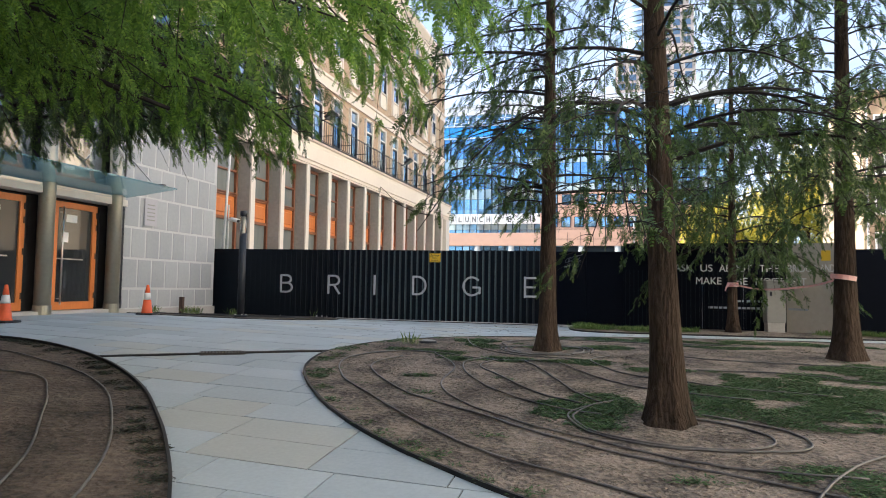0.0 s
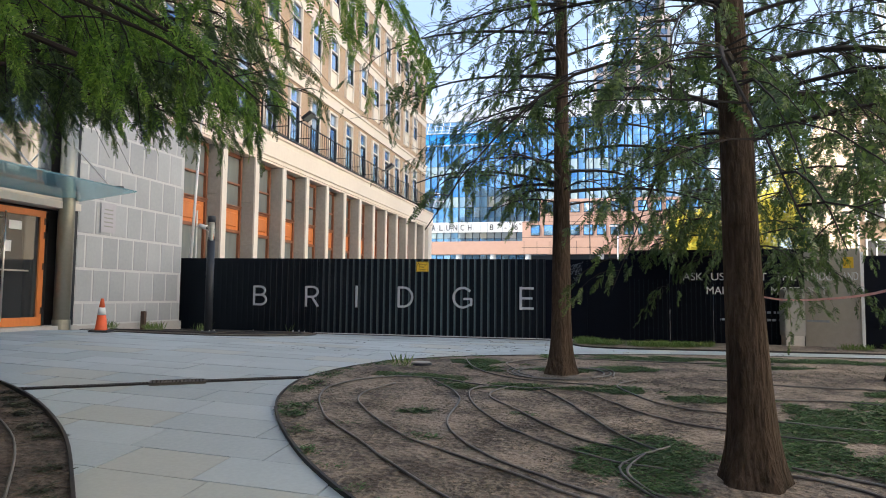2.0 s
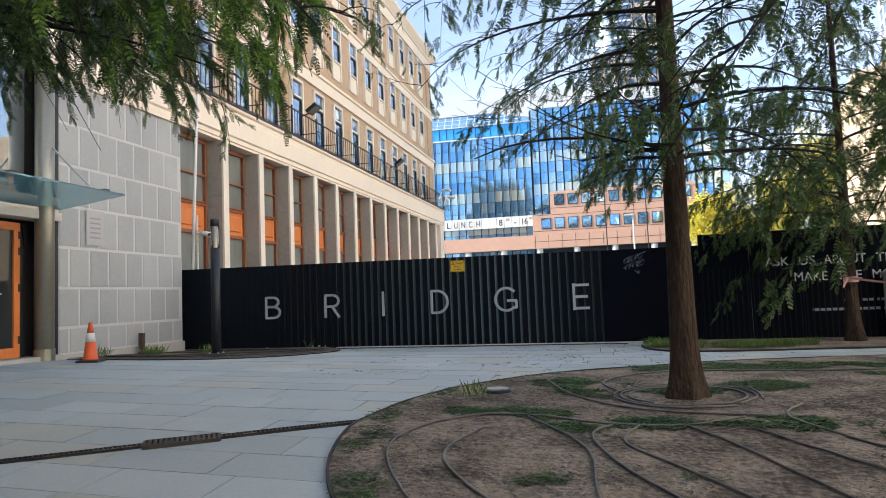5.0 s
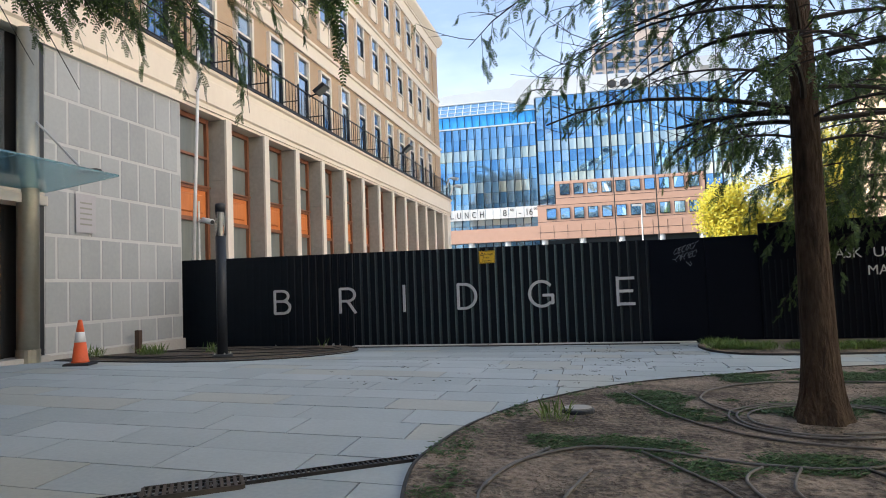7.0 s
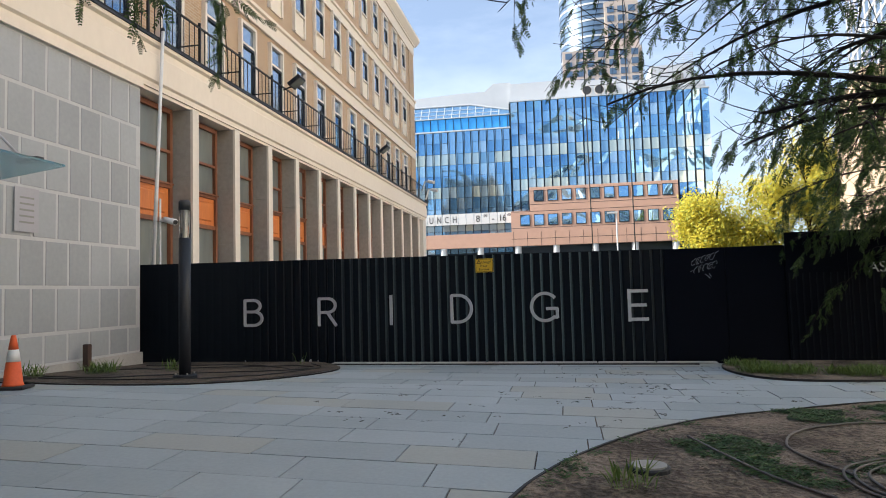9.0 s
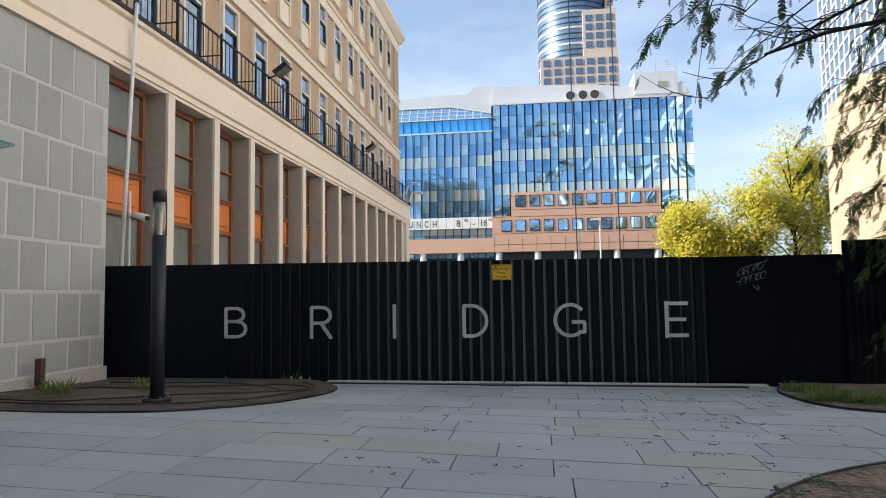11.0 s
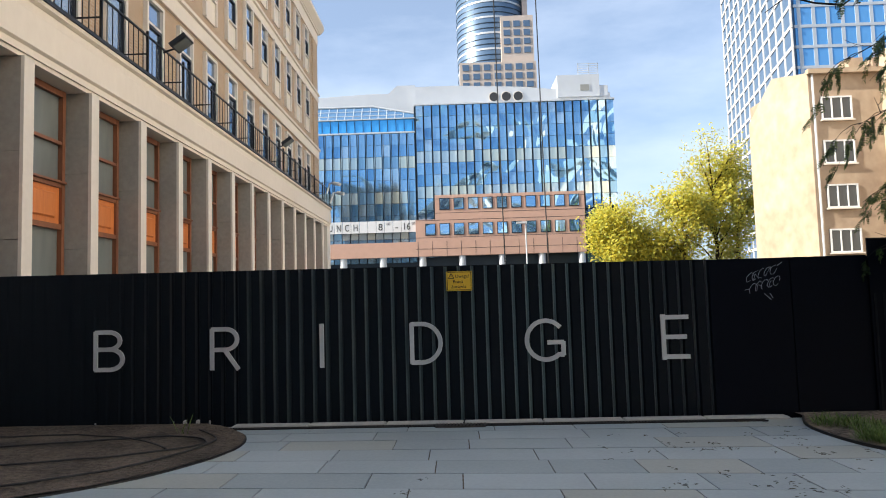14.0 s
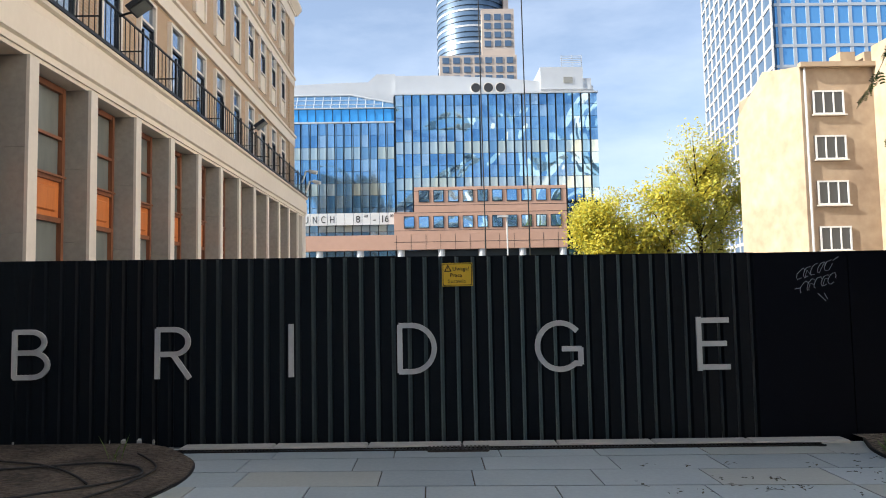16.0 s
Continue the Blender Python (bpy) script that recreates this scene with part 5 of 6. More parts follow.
conifer((-5.4, 2.2, lift(-5.4, 2.2)), 0.16, 10.0, 5, "conifer whose leafy branches hang over the path", first=2.7, reach=4.4, count=20, sector=(4, 66), bare=0.15, dens=0.95, npd=4.6, size=0.36, near=True, needles=M_needle_lit, crown=34, sag=(0.22, 0.42), rise=(0.3, 0.6), droop=0.95, keep=over_path,
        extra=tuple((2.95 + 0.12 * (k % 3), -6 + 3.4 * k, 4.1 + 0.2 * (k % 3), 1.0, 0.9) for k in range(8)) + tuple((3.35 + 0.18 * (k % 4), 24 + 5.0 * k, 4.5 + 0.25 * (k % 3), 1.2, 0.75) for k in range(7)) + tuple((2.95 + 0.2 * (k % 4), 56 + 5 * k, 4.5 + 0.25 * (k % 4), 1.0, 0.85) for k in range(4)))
conifer((-8.4, 6.2, lift(-8.4, 6.2)), 0.16, 10.0, 6, "conifer in the soil bed reaching over the paving", first=3.3, reach=4.2, count=10, sector=(-20, 30), dens=0.95, bare=0.2, npd=4.4, size=0.36, near=True, crown=34, sag=(0.2, 0.4), rise=(0.3, 0.6), droop=0.9, keep=over_path,
        extra=tuple((2.8 + 0.2 * (k % 3), -6 + 6.5 * k, 4.2 + 0.3 * (k % 3), 1.1, 0.8) for k in range(5)) + tuple((3.3 + 0.22 * (k % 4), 1 + 2.2 * k, 4.5 + 0.3 * (k % 3), 1.1, 0.85) for k in range(9)) + tuple((3.45 + 0.2 * (k % 3), 27 + 5.5 * k, 3.9 + 0.3 * (k % 2), 1.0, 0.9) for k in range(5)))


def broadleaf(at, height, spread, seed):
    """A far yellowing tree: forked trunk, limbs and clumps of leaves with gaps."""
    rnd = random.Random(seed)
    x, y, z = at
    tree = thing("autumn_tree", at, "yellow-green autumn tree beyond the hoarding", "tree", "autumn trees")
    tr, lv = B(), ([], [])
    tr.tube([(x, y, z), (x + 0.1, y, z + height * 0.3), (x, y, z + height * 0.75)], [0.25, 0.18, 0.05], 8)
    for k in range(16):
        a, h = k * 2.4, height * rnd.uniform(0.25, 0.8)
        ln = spread * rnd.uniform(0.45, 1.0) * (1.15 - 0.6 * h / height)
        e = Vector((x + math.cos(a) * ln, y + math.sin(a) * ln, z + h + rnd.uniform(0.1, 0.3) * height))
        s0 = Vector((x, y, z + h))
        tr.tube([s0, s0.lerp(e, 0.5) + Vector((0, 0, 0.2)), e], [0.08, 0.05, 0.015], 5)
        for j in range(16):
            c = s0.lerp(e, rnd.uniform(0.35, 1.1)) + Vector((rnd.gauss(0, 0.5), rnd.gauss(0, 0.5), rnd.gauss(0, 0.45)))
            for q in range(34):
                p = c + Vector((rnd.gauss(0, 0.36), rnd.gauss(0, 0.36), rnd.gauss(0, 0.30)))
                d = Vector((rnd.gauss(0, 1), rnd.gauss(0, 1), rnd.gauss(0, 1))).normalized()
                o = d.orthogonal().normalized()
                s = rnd.uniform(0.08, 0.16)
                n = len(lv[0])
                lv[0].extend([tuple(p - d * s), tuple(p + o * s * 0.6), tuple(p + d * s), tuple(p - o * s * 0.6)])
                lv[1].append((n, n + 1, n + 2, n + 3))
    part("trunk", tr, M_bark, tree)
    me = bpy.data.meshes.new("crown")
    me.from_pydata(lv[0], [], lv[1])
    me.materials.append(M_autumn)
    part("crown", me, M_autumn, tree, "yellow-green leaves", kind="stuff")


for k, (x, y, h, s) in enumerate(((6.6, 60, 8.0, 2.3), (9.2, 61, 8.6, 2.6), (11.8, 60, 9.6, 2.6), (14.6, 61, 12.2, 2.9), (17.0, 63, 12.0, 3.0))):
    broadleaf((x, y, 0.5), h, s, 20 + k)

# ---- things in the yard ----
def bollard_lamp(x, y):
    z = lift(x, y) - 0.08
    lamp = thing("lamp_post", (x, y, z), "dark grey cylindrical lamp post with clear lantern", "lamp")
    part("foot", B().tube([(x, y, z + 0.02), (x, y, z + 0.145), (x, y, z + 0.16)], [0.175, 0.175, 0.16], 24), M_darkgrey, lamp)
    for k in range(4):
        a = math.pi / 4 + k * math.pi / 2
        part("bolt", B().tube([(x + 0.135 * math.cos(a), y + 0.135 * math.sin(a), z + 0.155), (x + 0.135 * math.cos(a), y + 0.135 * math.sin(a), z + 0.185)], 0.014, 6), M_alu, lamp)
    part("pole", B().tube([(x, y, z + 0.04), (x, y, z + 2.23)], 0.088, 24), M_darkgrey, lamp, smooth=True)
    part("lantern", B().tube([(x, y, z + 2.23), (x, y, z + 2.66)], 0.08, 24), M_lens, lamp, "clear lantern tube", smooth=True)
    part("reflector", B().tube([(x, y, z + 2.24), (x, y, z + 2.66)], [0.03, 0.06], 12), M_alu, lamp)
    for k in range(3):
        a = k * 2.09 + 0.4
        part("strut", B().tube([(x + 0.085 * math.cos(a), y + 0.085 * math.sin(a), z + 2.22), (x + 0.085 * math.cos(a), y + 0.085 * math.sin(a), z + 2.67)], 0.007, 6), M_darkgrey, lamp)
    part("cap", B().tube([(x, y, z + 2.66), (x, y, z + 2.79), (x, y, z + 2.81)], [0.088, 0.088, 0.075], 24), M_darkgrey, lamp, smooth=True)


M_lens = bpy.data.materials.new("lantern_glass")
M_lens.use_nodes = True
_q = M_lens.node_tree.nodes["Principled BSDF"]
_q.inputs["Base Color"].default_value, _q.inputs["Roughness"].default_value = (0.85, 0.86, 0.84, 1), 0.08
_q.inputs["Transmission Weight"].default_value, _q.inputs["IOR"].default_value = 0.9, 1.12
bollard_lamp(-9.40, 15.30)


def traffic_cone(x, y, turn, z=None):
    z = lift(x, y) if z is None else z
    cone = thing("traffic_cone", (x, y, z), "orange traffic cone with a white sleeve on black base", "traffic cone", "traffic cones", turn=turn)
    m = pose(x, y, z, 0, 0, turn)
    part("base", B().bev(-0.19, 0.19, -0.19, 0.19, 0, 0.045, 0.015, m), M_rubber, cone, "black rubber base")
    prof = [(0.135, 0.04), (0.122, 0.075), (0.118, 0.08), (0.084, 0.36)]
    part("lower_body", B().tube([(x, y, z + h) for r, h in prof], [r for r, h in prof], 24), M_coneo, cone, smooth=True)
    part("sleeve", B().tube([(x, y, z + 0.36), (x, y, z + 0.52)], [0.086, 0.062], 24), M_whiteplastic, cone, "white reflective sleeve", smooth=True)
    part("tip", B().tube([(x, y, z + 0.52), (x, y, z + 0.70), (x, y, z + 0.71)], [0.061, 0.030, 0.02], 24), M_coneo, cone, smooth=True)


traffic_cone(-10.9, 13.68, 20)
traffic_cone(-11.15, 10.1, 5)

stub = thing("post_stub", (-12.0, 16.5, 0.7), "short rusty steel post beside the stone wall", "post")
part("post", B().bev(-12.06, -11.96, 16.45, 16.55, 0.6, 1.20, 0.01), M_rustpost, stub)

cab = thing("utility_cabinet", (3.6, 17.75, 0.64), "grey electrical utility cabinet on a plinth", "cabinet")
CM = pose(3.50, 17.75, 0.60, 0, 0, 4)
part("plinth", B().box(-0.19, 0.19, -0.16, 0.16, 0, 0.28, CM), M_kerb, cab)
part("body", B().box(-0.21, 0.21, -0.18, 0.18, 0.28, 1.24, CM), M_cab, cab)
part("door", B().box(-0.19, 0.19, -0.195, -0.181, 0.31, 0.80, CM), M_cab, cab)
d2 = part("door", B().box(-0.19, 0.19, -0.195, -0.181, 0.82, 1.22, CM), M_cab, cab)
part("handle", B().box(-0.15, -0.10, -0.21, -0.196, 0.92, 1.02, CM), M_darkgrey, d2)
part("lid", B().bev(-0.235, 0.235, -0.21, 0.21, 1.24, 1.30, 0.02, CM), M_cab, cab)

tape = thing("barrier_tape", (3, 14, 1.6), "red and white barrier tape strung between trunks", "tape")
pts = smooth_line([(2.42, 17.05, 1.80), (2.75, 15.2, 1.66), (3.05, 12.6, 1.72), (3.12, 10.95, 1.86)], 6)
b = B()
b.add([(x, y, z + dz) for x, y, z in pts for dz in (-0.018, 0.018)] + [(x + 0.004, y, z + dz) for x, y, z in pts for dz in (-0.018, 0.018)], [(2 * i, 2 * i + 1, 2 * i + 3, 2 * i + 2) for i in range(len(pts) - 1)])
part("strip", b, M_tape, tape)
part("wrap", B().tube([(2.5, 17.2, 1.72), (2.5, 17.2, 1.82)], 0.125, 14, False), M_tape, tape)
part("wrap", B().tube([(3.12, 11.1, 1.80), (3.13, 11.1, 1.87)], 0.172, 14, False), M_tape, tape)
part("knot", B().tube([(2.40, 17.06, 1.8), (2.33, 17.0, 1.70), (2.30, 16.98, 1.62)], [0.03, 0.02, 0.01], 6), M_tape, tape)

flag = thing("flagpole", (-12.05, 18.7, 0.6), "tall thin white flagpole fixed to the facade", "pole")
part("pole", B().tube([(-12.38, 18.86, 0.6), (-12.06, 18.86, 7.75)], [0.045, 0.035], 12), M_whiteplastic, flag, smooth=True)
part("finial", B().tube([(-12.06, 18.86, 7.75), (-12.06, 18.86, 7.83)], [0.06, 0.03], 10), M_darkgrey, flag)
cctv = thing("security_camera", (-12.0, 18.95, 2.7), "white bullet security camera on a thin pole", "camera")
part("pole", B().tube([(-12.13, 18.86, 0.6), (-12.13, 18.86, 4.10)], 0.022, 8), M_whiteplastic, cctv)
part("bracket", B().tube([(-12.13, 18.86, 3.62), (-12.03, 18.84, 3.64), (-11.96, 18.82, 3.62)], 0.035, 8), M_whiteplastic, cctv)
part("housing", B().tube([(-11.98, 18.80, 3.64), (-11.68, 18.7, 3.56)], [0.062, 0.07], 14), M_whiteplastic, cctv, smooth=True)
part("lens", B().tube([(-11.68, 18.7, 3.56), (-11.66, 18.694, 3.555)], 0.05, 14), M_black, cctv)


def floodlight(y, yaw):
    f = thing("floodlight", (WX, y, 8.5), "dark floodlight fixed to the balcony railing", "floodlight", "railing floodlights")
    m = pose(WX + 0.32, y, 8.62, 0, -35, yaw)
    part("arm", B().tube([(WX - 0.03, y, 8.45), (WX + 0.3, y, 8.55)], 0.025, 8), M_rail, f)
    h = part("housing", B().bev(-0.12, 0.34, -0.24, 0.24, -0.07, 0.06, 0.02, m), M_darkgrey, f)
    part("glass", B().box(-0.08, 0.30, -0.2, 0.2, -0.085, -0.072, m), M_frost, h)


for y in (25.6, 36.1):
    floodlight(y, 0)
for y, z in ((46.3, 8.75), (47.4, 8.4)):
    c = thing("security_camera", (WX, y, z), "white security camera on the balcony end", "camera")
    part("bracket", B().tube([(WX, y, z - 0.6), (WX + 0.2, y, z), (WX + 0.45, y, z)], 0.05, 8), M_whiteplastic, c)
    part("housing", B().tube([(WX + 0.4, y, z), (WX + 0.8, y - 0.1, z - 0.1)], 0.1, 10), M_whiteplastic, c)

for x, y in ((-3.14, 10.85), (-2.80, 12.36)):
    mh = thing("round_cover", (x, y, lift(x, y)), "small round grey valve cover", "cover", "valve covers")
    z = lift(x, y) + (0.01 if y < 11 else -0.035)
    part("ring", B().tube([(x, y, z - 0.1), (x, y, z + 0.035), (x, y, z + 0.045)], [0.15, 0.15, 0.14], 20), M_darkgrey, mh)
    part("lid", B().tube([(x, y, z + 0.045), (x, y, z + 0.055)], 0.125, 20), M_cab, mh)

# street lamp far beyond the hoarding
sl = thing("street_lamp", (0.6, 68, 0.6), "slim grey street lamp beyond the hoarding", "street lamp")
part("pole", B().tube([(1.0, 68, 0.6), (1.0, 68, 8.6)], [0.09, 0.06], 8), M_lightmetal, sl)
part("head", B().box(0.2, 1.1, 67.8, 68.2, 8.55, 8.7), M_lightmetal, sl)
for x in (-1.57, 1.66):
    solo("crane_rope", B().tube([(x - 0.35, 60, 60), (x, 60, 13), (x + 0.12, 60, 0.6)], 0.045, 6), M_black, "thin black crane rope hanging beyond the hoarding", "rope", "crane ropes")


# ---- drains ----
def slot_drain(p, q, width, n, name, label, cover=None):
    a, c = Vector(p), Vector(q)
    d = (c - a)
    ln = d.length
    ang = math.degrees(math.atan2(d.y, d.x))
    dr = thing(name, (*((a + c) / 2), lift(*((a + c) / 2))), label, "drain", kind="structure")
    k = max(2, int(ln / 0.5))
    for i in range(k):
        s, e = a + d * i / k, a + d * (i + 1) / k
        m = pose(s.x, s.y, lift(*s) + 0.012, 0, -math.degrees(math.atan2(lift(*e) - lift(*s), ln / k)), ang)
        b = B()
        for yy in (-width / 2, width / 2 - 0.012):
            b.box(0, ln / k, yy, yy + 0.012, -0.05, 0.006, m)
        nb = max(3, int(n * (ln / k)))
        for j in range(nb):
            x = (j + 0.2) * ln / k / nb
            b.box(x, x + 0.012, -width / 2 + 0.012, width / 2 - 0.012, -0.03, 0.004, m)
        part("grating", b, M_grate, dr)
    if cover:
        s = a + d * cover
        m = pose(s.x, s.y, lift(*s) + 0.012, 0, 0, ang)
        b = B()
        for yy in (-0.13, 0.115):
            b.box(-0.3, 0.3, yy, yy + 0.015, -0.05, 0.012, m)
        for j in range(15):
            x = -0.3 + j * 0.6 / 14
            b.box(x - 0.011, x + 0.011, -0.115, 0.115, -0.03, 0.010, m)
        part("cover", b, M_rustgrate, dr, "wider rusty slotted cover")
    return dr


slot_drain((-10.5, 5.2), (-4.2, 9.33), 0.12, 28, "slot_drain", "narrow slotted steel drain across the paving", cover=0.797)
FD = lambda x, y: tuple((FENCE @ Vector((fx(x), y, 0))).xy)
slot_drain(FD(-8.3, -0.42), FD(-1.5, -0.42), 0.10, 28, "slot_drain", "narrow slotted drain along the hoarding", cover=0.46)
for i in range(7):
    x0 = -8.1 + i * 0.99
    b = B().bev(fx(x0), fx(x0 + 0.975), -0.34, -0.14, 0.5, 0.658, 0.012, FENCE)
    solo("kerb_and_lit_gap", b, M_kerb, "low pale concrete kerb at the hoarding", "kerb", "kerb stones", kind="structure")


# Pale blocks stand in for sunlit ground showing through gaps under the hoarding.
for x0, w in ((-11.35, 0.55), (-10.72, 0.8), (-9.0, 0.5)):
    b = B().bev(fx(x0), fx(x0 + w), -0.03, 0.10, 0.45, 0.70, 0.02, FENCE)
    solo("kerb_and_lit_gap", b, M_kerb, "pale block standing in for sunlit ground under the hoarding", "kerb", "kerb stones", kind="structure")


# ---- hoses ----
def hose(pts, r=0.0105, z=0.013, material=M_hose):
    line = smooth_line(pts, 7)
    b = B()
    b.tube([(x, y, soil(x, y) + z) for x, y in line], r, 6)
    solo("irrigation_hose", b, material, "dark irrigation hose lying on soil", "hose", "irrigation hoses", smooth=True)


hose([(-3.3, 9.6), (-3.65, 8.6), (-3.21, 7.47), (-2.62, 6.77), (-1.91, 5.96), (-1.07, 5.19), (-0.39, 4.8), (0.6, 4.3)])
hose([(-3.0, 9.1), (-3.16, 8.39), (-2.91, 7.78), (-2.22, 6.91), (-1.22, 6.18), (-0.41, 5.59), (0.49, 5.14), (1.6, 4.7)])
hose([(-2.66, 9.57), (-2.12, 8.6), (-1.98, 7.4), (-1.46, 6.55), (-0.67, 5.94), (-0.01, 5.54), (0.72, 5.23), (1.6, 5.2)])
hose([(-1.93, 9.35), (-2.08, 8.97), (-1.8, 8.04), (-1.17, 7.13), (-0.6, 6.71), (-0.2, 6.55)])
hose([(-1.7, 9.35), (-1.83, 8.84), (-1.49, 8.24), (-0.9, 7.34), (-0.4, 6.95)])
hose([(-1.33, 9.4), (-0.99, 8.69), (-0.49, 7.45), (-0.2, 7.0)])
hose([(-0.83, 9.3), (-0.15, 8.18), (0.5, 7.7), (1.3, 7.5)])
hose([(-0.2, 10.3), (-0.44, 9.7), (-0.02, 8.76), (0.5, 8.4), (1.2, 8.1), (2.2, 7.9)])
hose([(-3.66, 8.6), (-3.5, 9.2), (-3.1, 9.6), (-2.6, 9.62), (-1.93, 9.4), (-1.3, 9.38), (-0.8, 9.7)])
hose([(-2.7, 11.9), (-2.4, 10.9), (-1.9, 10.2), (-1.3, 9.9), (-0.6, 9.75)])
hose([(0.7, 10.6), (1.5, 10.21), (2.4, 10.2), (3.6, 10.0)])
hose([(0.9, 9.2), (1.8, 9.3), (3.0, 8.9), (4.5, 8.8)])
hose([(-0.3, 6.9), (-0.45, 6.45), (-0.28, 6.0), (0.12, 5.73), (0.79, 5.68), (1.16, 5.93), (1.1, 6.3), (0.6, 6.62)])
hose([(-0.1, 7.1), (-0.5, 6.55), (-0.22, 5.85), (0.42, 5.62), (1.28, 5.78), (1.45, 6.1), (1.25, 6.45), (0.7, 6.75)])
hose([(1.1, 4.6), (1.7, 5.6), (2.4, 6.0), (4.0, 5.7)])
for r in (0.52, 0.6, 0.66):
    hose([(-1.16 + r * 1.1 * math.cos(a / 8 * math.tau * 0.9 + r * 9), 10.75 + r * math.sin(a / 8 * math.tau * 0.9 + r * 9)) for a in range(9)])
hose([(-1.8, 10.9), (-2.0, 11.6), (-1.6, 12.4), (-0.6, 12.7), (0.6, 12.6), (2.0, 12.9)])
hose([(-7.6, 6.4), (-6.4, 6.25), (-5.6, 5.6), (-5.01, 4.97), (-4.18, 4.0), (-3.6, 3.0)])
hose([(-8.8, 7.6), (-6.88, 6.95), (-5.4, 6.1), (-4.25, 4.95), (-3.52, 3.97), (-3.0, 2.9)])
hose([(-7.5, 5.6), (-6.3, 5.6), (-6.0, 5.2), (-6.6, 4.9), (-7.4, 4.8)])
hose([(-11.9, 15.2), (-10.6, 15.0), (-9.6, 15.9), (-8.6, 16.3), (-8.0, 17.0), (-8.6, 17.5), (-10.2, 17.0), (-11.6, 16.6)], z=0.022, material=M_rubber)
hose([(-11.5, 14.8), (-9.9, 14.75), (-8.7, 15.3), (-8.1, 16.2), (-7.95, 17.2), (-8.4, 17.9)], z=0.022, material=M_rubber)
hose([(-11.6, 17.6), (-10.2, 17.8), (-9.0, 17.4), (-8.3, 16.7)], z=0.022, material=M_rubber)


# ---- weeds, grass, litter ----
def scatter(name, spots, per, size, material, label, category, low=0.4, upright=0.5, bed=True, seed=9):
    """Many small blades in patches: spots of (x, y, radius x, radius y)."""
    rnd = random.Random(seed)
    vs, fs = [], []
    for cx, cy, rx, ry in spots:
        for _ in range(int(per * rx * ry)):
            a, q = rnd.uniform(0, math.tau), math.sqrt(rnd.random())
            x, y = cx + rx * q * math.cos(a), cy + ry * q * math.sin(a)
            if noise.noise((x * 1.8, y * 1.8, 5)) + 0.35 * noise.noise((x * 5, y * 5, 2)) < (q - 0.75) * low * 2:
                continue
            if bed and not inside(x, y, BEDS["right"]) and not inside(x, y, BEDS["left"]) and not inside(x, y, BEDS["grass"]) and not inside(x, y, BEDS["lamp"]):
                continue
            z = soil(x, y) + 0.004 if bed else lift(x, y) + 0.004
            for _ in range(4):
                ang, s = rnd.uniform(0, math.tau), size * rnd.uniform(0.5, 1.3)
                u = rnd.uniform(0.15, 1.0) * upright
                d = Vector((math.cos(ang), math.sin(ang), u)).normalized() * s
                o = Vector((-math.sin(ang), math.cos(ang), 0)) * s * rnd.uniform(0.09, 0.2) * (0.2 if upright > 1 else 1.0)
                p = Vector((x + rnd.gauss(0, 0.03), y + rnd.gauss(0, 0.03), z))
                n = len(vs)
                vs.extend([tuple(p), tuple(p + d * 0.5 + o), tuple(p + d + Vector((0, 0, -s * 0.15))), tuple(p + d * 0.5 - o)])
                fs.append((n, n + 1, n + 2, n + 3))
    me = bpy.data.meshes.new(name)
    me.from_pydata(vs, [], fs)
    me.materials.append(material)
    return tagged(new(name, me), label, category, kind="stuff")


scatter("ground_weeds", [(-0.12, 6.95, 0.7, 0.5), (1.5, 7.7, 1.2, 0.8), (2.8, 8.2, 1.9, 1.3), (3.3, 9.7, 1.2, 1.0), (1.6, 7.0, 1.1, 0.55), (4.4, 7.4, 2.0, 1.2), (1.9, 5.1, 0.9, 0.5), (3.4, 5.4, 1.5, 0.8), (-0.3, 6.5, 0.55, 0.45),
                         (-3.02, 9.85, 0.45, 0.3), (-1.6, 9.45, 0.75, 0.25), (-0.57, 9.75, 0.5, 0.25), (-0.9, 11.1, 0.7, 0.5), (-2.4, 11.6, 0.7, 0.4), (-2.49, 7.85, 0.25, 0.2), (-2.0, 11.0, 0.5, 0.4),
                         (0.5, 13.3, 2.2, 0.45), (2.6, 13.4, 1.8, 0.7), (-0.4, 12.9, 1.2, 0.4), (-0.3, 11.4, 0.6, 0.35), (1.6, 12.2, 1.0, 0.3), (-1.7, 9.3, 0.8, 0.3), (-0.6, 9.4, 0.7, 0.3), (-2.5, 9.75, 0.5, 0.25), (0.7, 9.1, 0.8, 0.25)], 3900, 0.056, M_weed, "low green weeds creeping over the soil", "weeds", upright=0.45)
scatter("ground_weeds", [(-2.9, 6.3, 0.25, 0.15), (-2.1, 6.95, 0.2, 0.12), (-1.0, 5.6, 0.2, 0.1), (-0.2, 6.1, 0.3, 0.12), (0.5, 4.9, 0.3, 0.12), (-3.9, 8.9, 0.12, 0.7), (-3.7, 10.9, 0.25, 0.5), (-3.5, 7.6, 0.2, 0.4), (-1.3, 8.0, 0.2, 0.1), (-2.9, 7.2, 0.15, 0.1)], 900, 0.06, M_weed, "small scattered weed tufts on the soil", "weeds", seed=4)
scatter("edge_weeds", [(x - 0.10 + 0.05 * math.sin(i), y - 0.10, 0.17, 0.15) for i, (x, y) in enumerate(LEFT_EDGE[12:66:2])], 2600, 0.05, M_dark_weed, "dark moss and weeds along the bed edging", "weeds", seed=31)
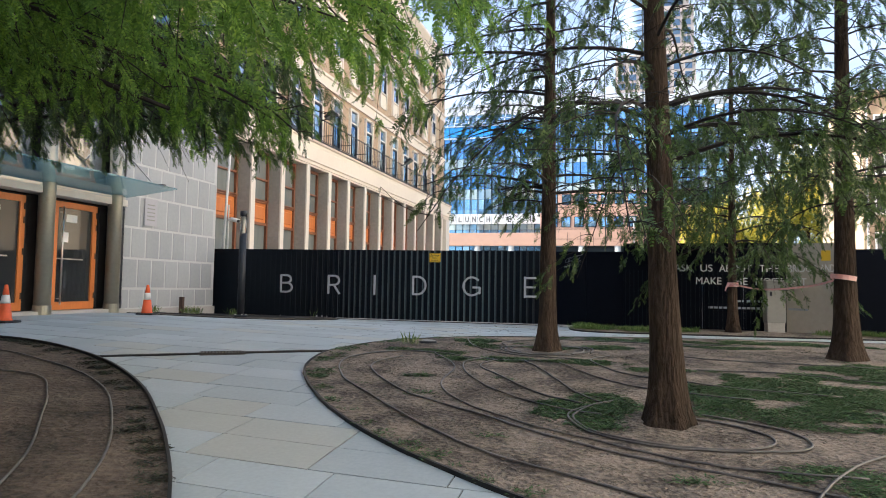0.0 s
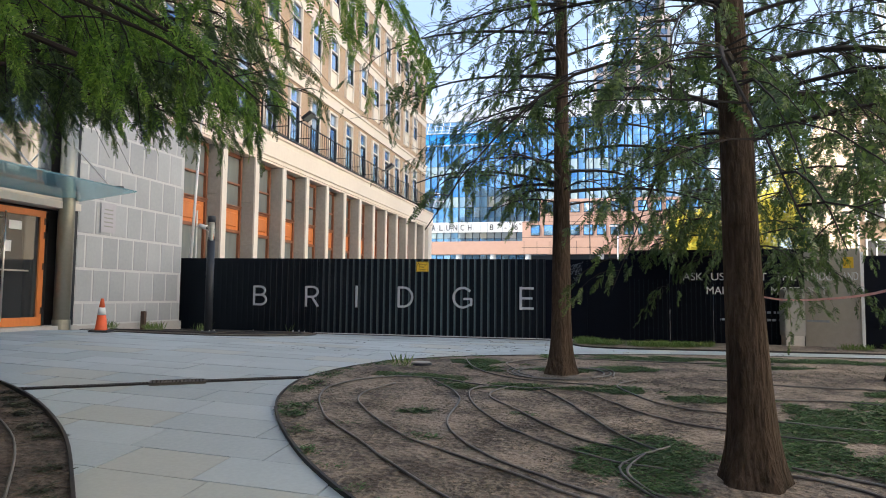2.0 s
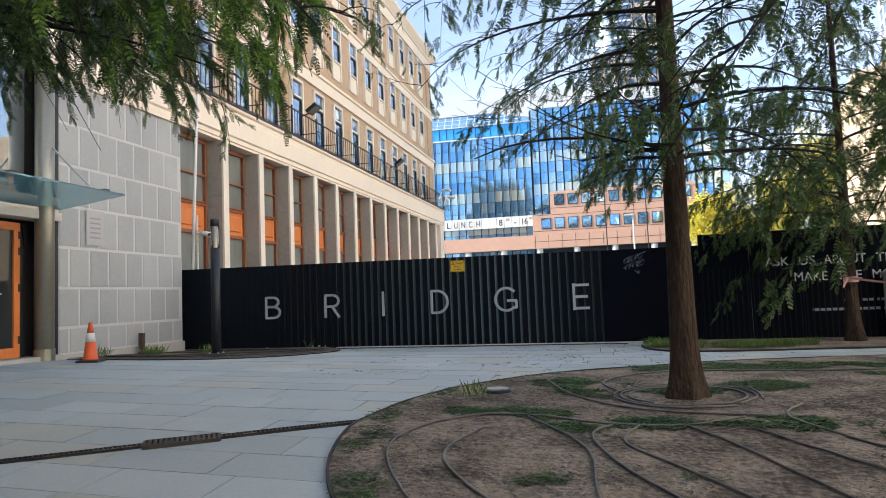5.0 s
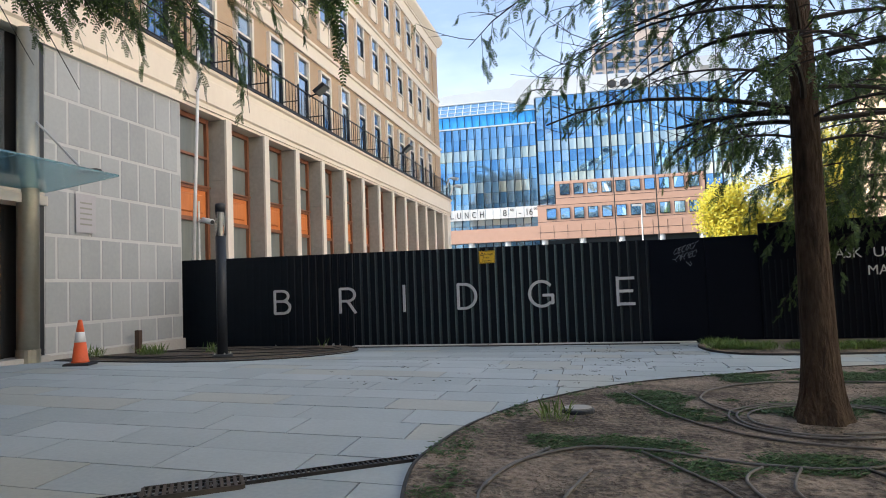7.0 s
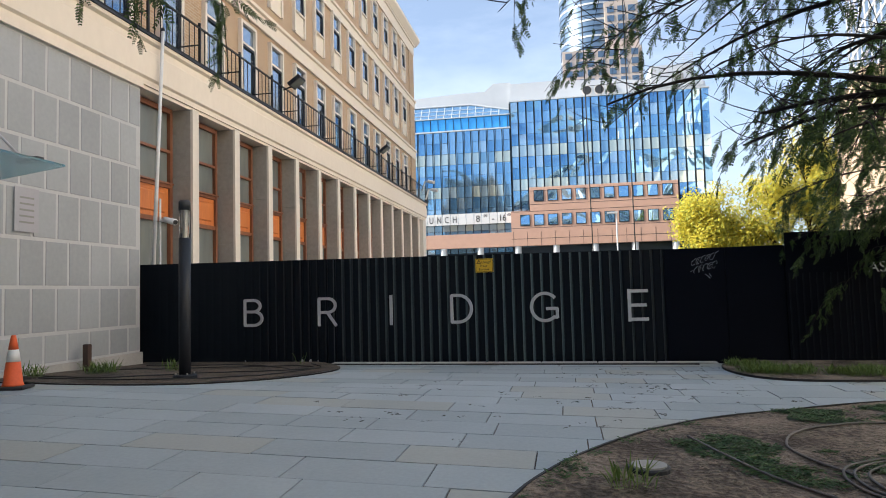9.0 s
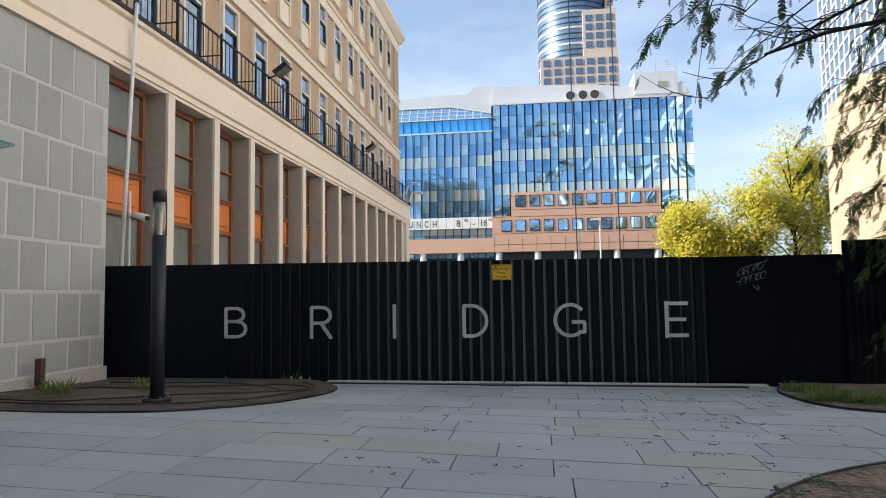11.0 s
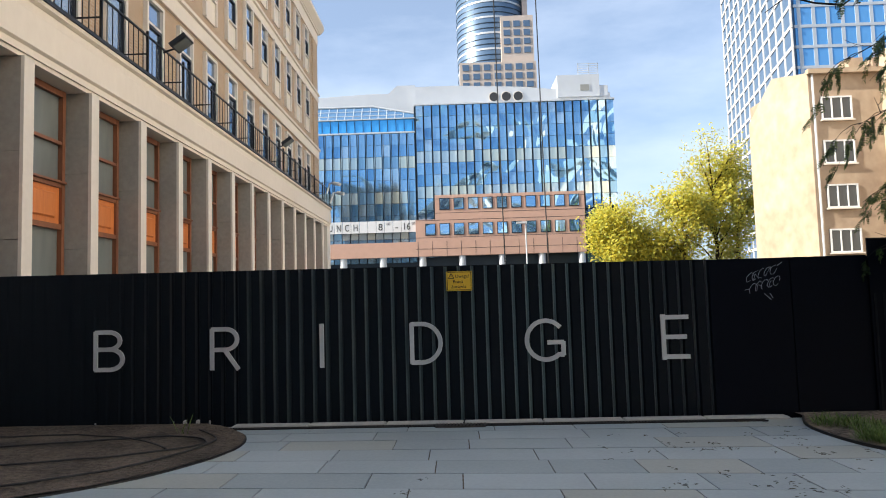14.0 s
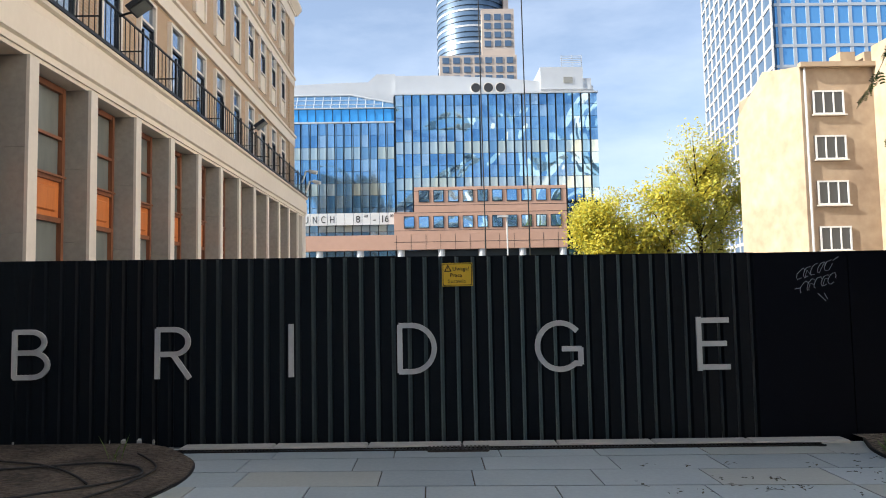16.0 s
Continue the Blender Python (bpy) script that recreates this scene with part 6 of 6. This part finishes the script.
scatter("edge_weeds", [(x + 0.12, y + 0.02, 0.13, 0.16) for i, (x, y) in enumerate(RIGHT_EDGE[30:100:3])], 1500, 0.05, M_weed, "small weeds along the tree bed edging", "weeds", seed=32)
scatter("grass_tufts", [(-0.5, 16.4, 0.8, 0.45), (0.4, 16.3, 0.9, 0.4), (1.2, 16.35, 0.45, 0.35), (4.6, 16.6, 0.6, 0.3), (6.0, 16.8, 1.0, 0.5), (-0.9, 17.0, 0.35, 0.6)], 2400, 0.16, M_grass, "bright green grass tufts beside the hoarding", "grass", upright=2.2, seed=11)
scatter("grass_tufts", [(-11.3, 15.9, 0.35, 0.3), (-10.4, 16.6, 0.2, 0.15), (-11.8, 15.0, 0.25, 0.2), (-8.5, 17.6, 0.08, 0.06), (-3.35, 10.4, 0.16, 0.14)], 900, 0.26, M_grass, "thin grass tufts in the soil bed", "grass", low=3.0, upright=2.4, seed=12)
scatter("leaf_litter", [(-1.6, 14.8, 1.6, 2.4), (-2.6, 14.5, 1.2, 1.6), (-3.4, 16.8, 1.8, 0.6), (0.6, 15.2, 2.4, 0.5), (-4.6, 13.6, 2.0, 2.0), (-1.8, 15.6, 1.8, 1.6), (-2.6, 12.9, 1.4, 1.2), (-2.2, 16.6, 2.2, 0.9)], 15, 0.055, M_sprig, "scattered dry leaf sprigs on the paving", "leaves", upright=0.1, bed=False, low=0.1, seed=13)
scatter("soil_litter", [(-1.4, 8.6, 2.6, 3.0), (0.5, 6.2, 2.5, 2.0), (-6.0, 5.5, 3.0, 2.2), (0.5, 11.5, 3.0, 1.8)], 700, 0.03, M_sprig, "fine twigs and needles strewn on soil", "litter", upright=0.15, low=0.0, seed=14)


# ---- paving slabs ----
paving = thing("pavement", (-5, 11, 0.6), "large pale stone paving slabs with thin joints", "pavement", kind="structure")
ROW = 0.52
beds = list(BEDS.values())
rest = B()
rp = random.Random(21)
slabs = []
for r in range(-11, 36):
    y0 = r * ROW
    x = -16.5 + rp.uniform(0, 1.1)
    while x < 16:
        w = rp.choice((0.8, 0.95, 1.05, 1.05, 1.2))
        cs = [(x, y0), (x + w, y0), (x + w, y0 + ROW), (x, y0 + ROW), (x + w / 2, y0 + ROW / 2), (x + w / 2, y0), (x + w / 2, y0 + ROW)]
        cw = [(cx, cy - 0.045 * (cx + 6)) for cx, cy in cs]
        ok = any(not any(inside(cx, cy, p) for p in beds) for cx, cy in cw)
        cx, cy = cw[4]
        if ok and cx > -12.6 and cy < 18.45 - 0.045 * (cx + 6) - 0.4 - (0.0) and cy < 18.2:
            slabs.append((x, y0, w))
        x += w
near = sorted(slabs, key=lambda s: (s[0] + 4.5) ** 2 + 0.7 * (s[1] - 12) ** 2)[:300]
near_set = set(near)
for s in slabs:
    x, y0, w = s
    j = 0.006
    pts = [(x + j, y0 + j), (x + w - j, y0 + j), (x + w - j, y0 + ROW - j), (x + j, y0 + ROW - j)]
    pts = [(a, c - 0.045 * (a + 6)) for a, c in pts]
    dz = rp.uniform(-0.002, 0.002)
    b = B() if s in near_set else rest
    top = [(a, c, lift(a, c) + dz) for a, c in pts]
    low = [(a, c, z - 0.06) for a, c, z in top]
    b.add(low + top, [(3, 2, 1, 0), (4, 5, 6, 7), (0, 1, 5, 4), (1, 2, 6, 5), (2, 3, 7, 6), (3, 0, 4, 7)])
    if s in near_set:
        warm = rp.random() < 0.17
        part("slab", b, M_slab2 if warm else M_slab, paving, "warm-toned stone slab" if warm else "")
part("slab_rest", rest, M_slab, paving, kind="stuff")
part("joint_bed", B().add([(x, y, lift(x, y) - 0.012) for y in np.arange(-6, 18.7, 0.8).tolist() for x in np.arange(-13, 16.1, 1.0).tolist()], [(j * 30 + i, j * 30 + i + 1, (j + 1) * 30 + i + 1, (j + 1) * 30 + i) for j in range(30) for i in range(29)]), M_soil2, paving, "dark sanded joints")
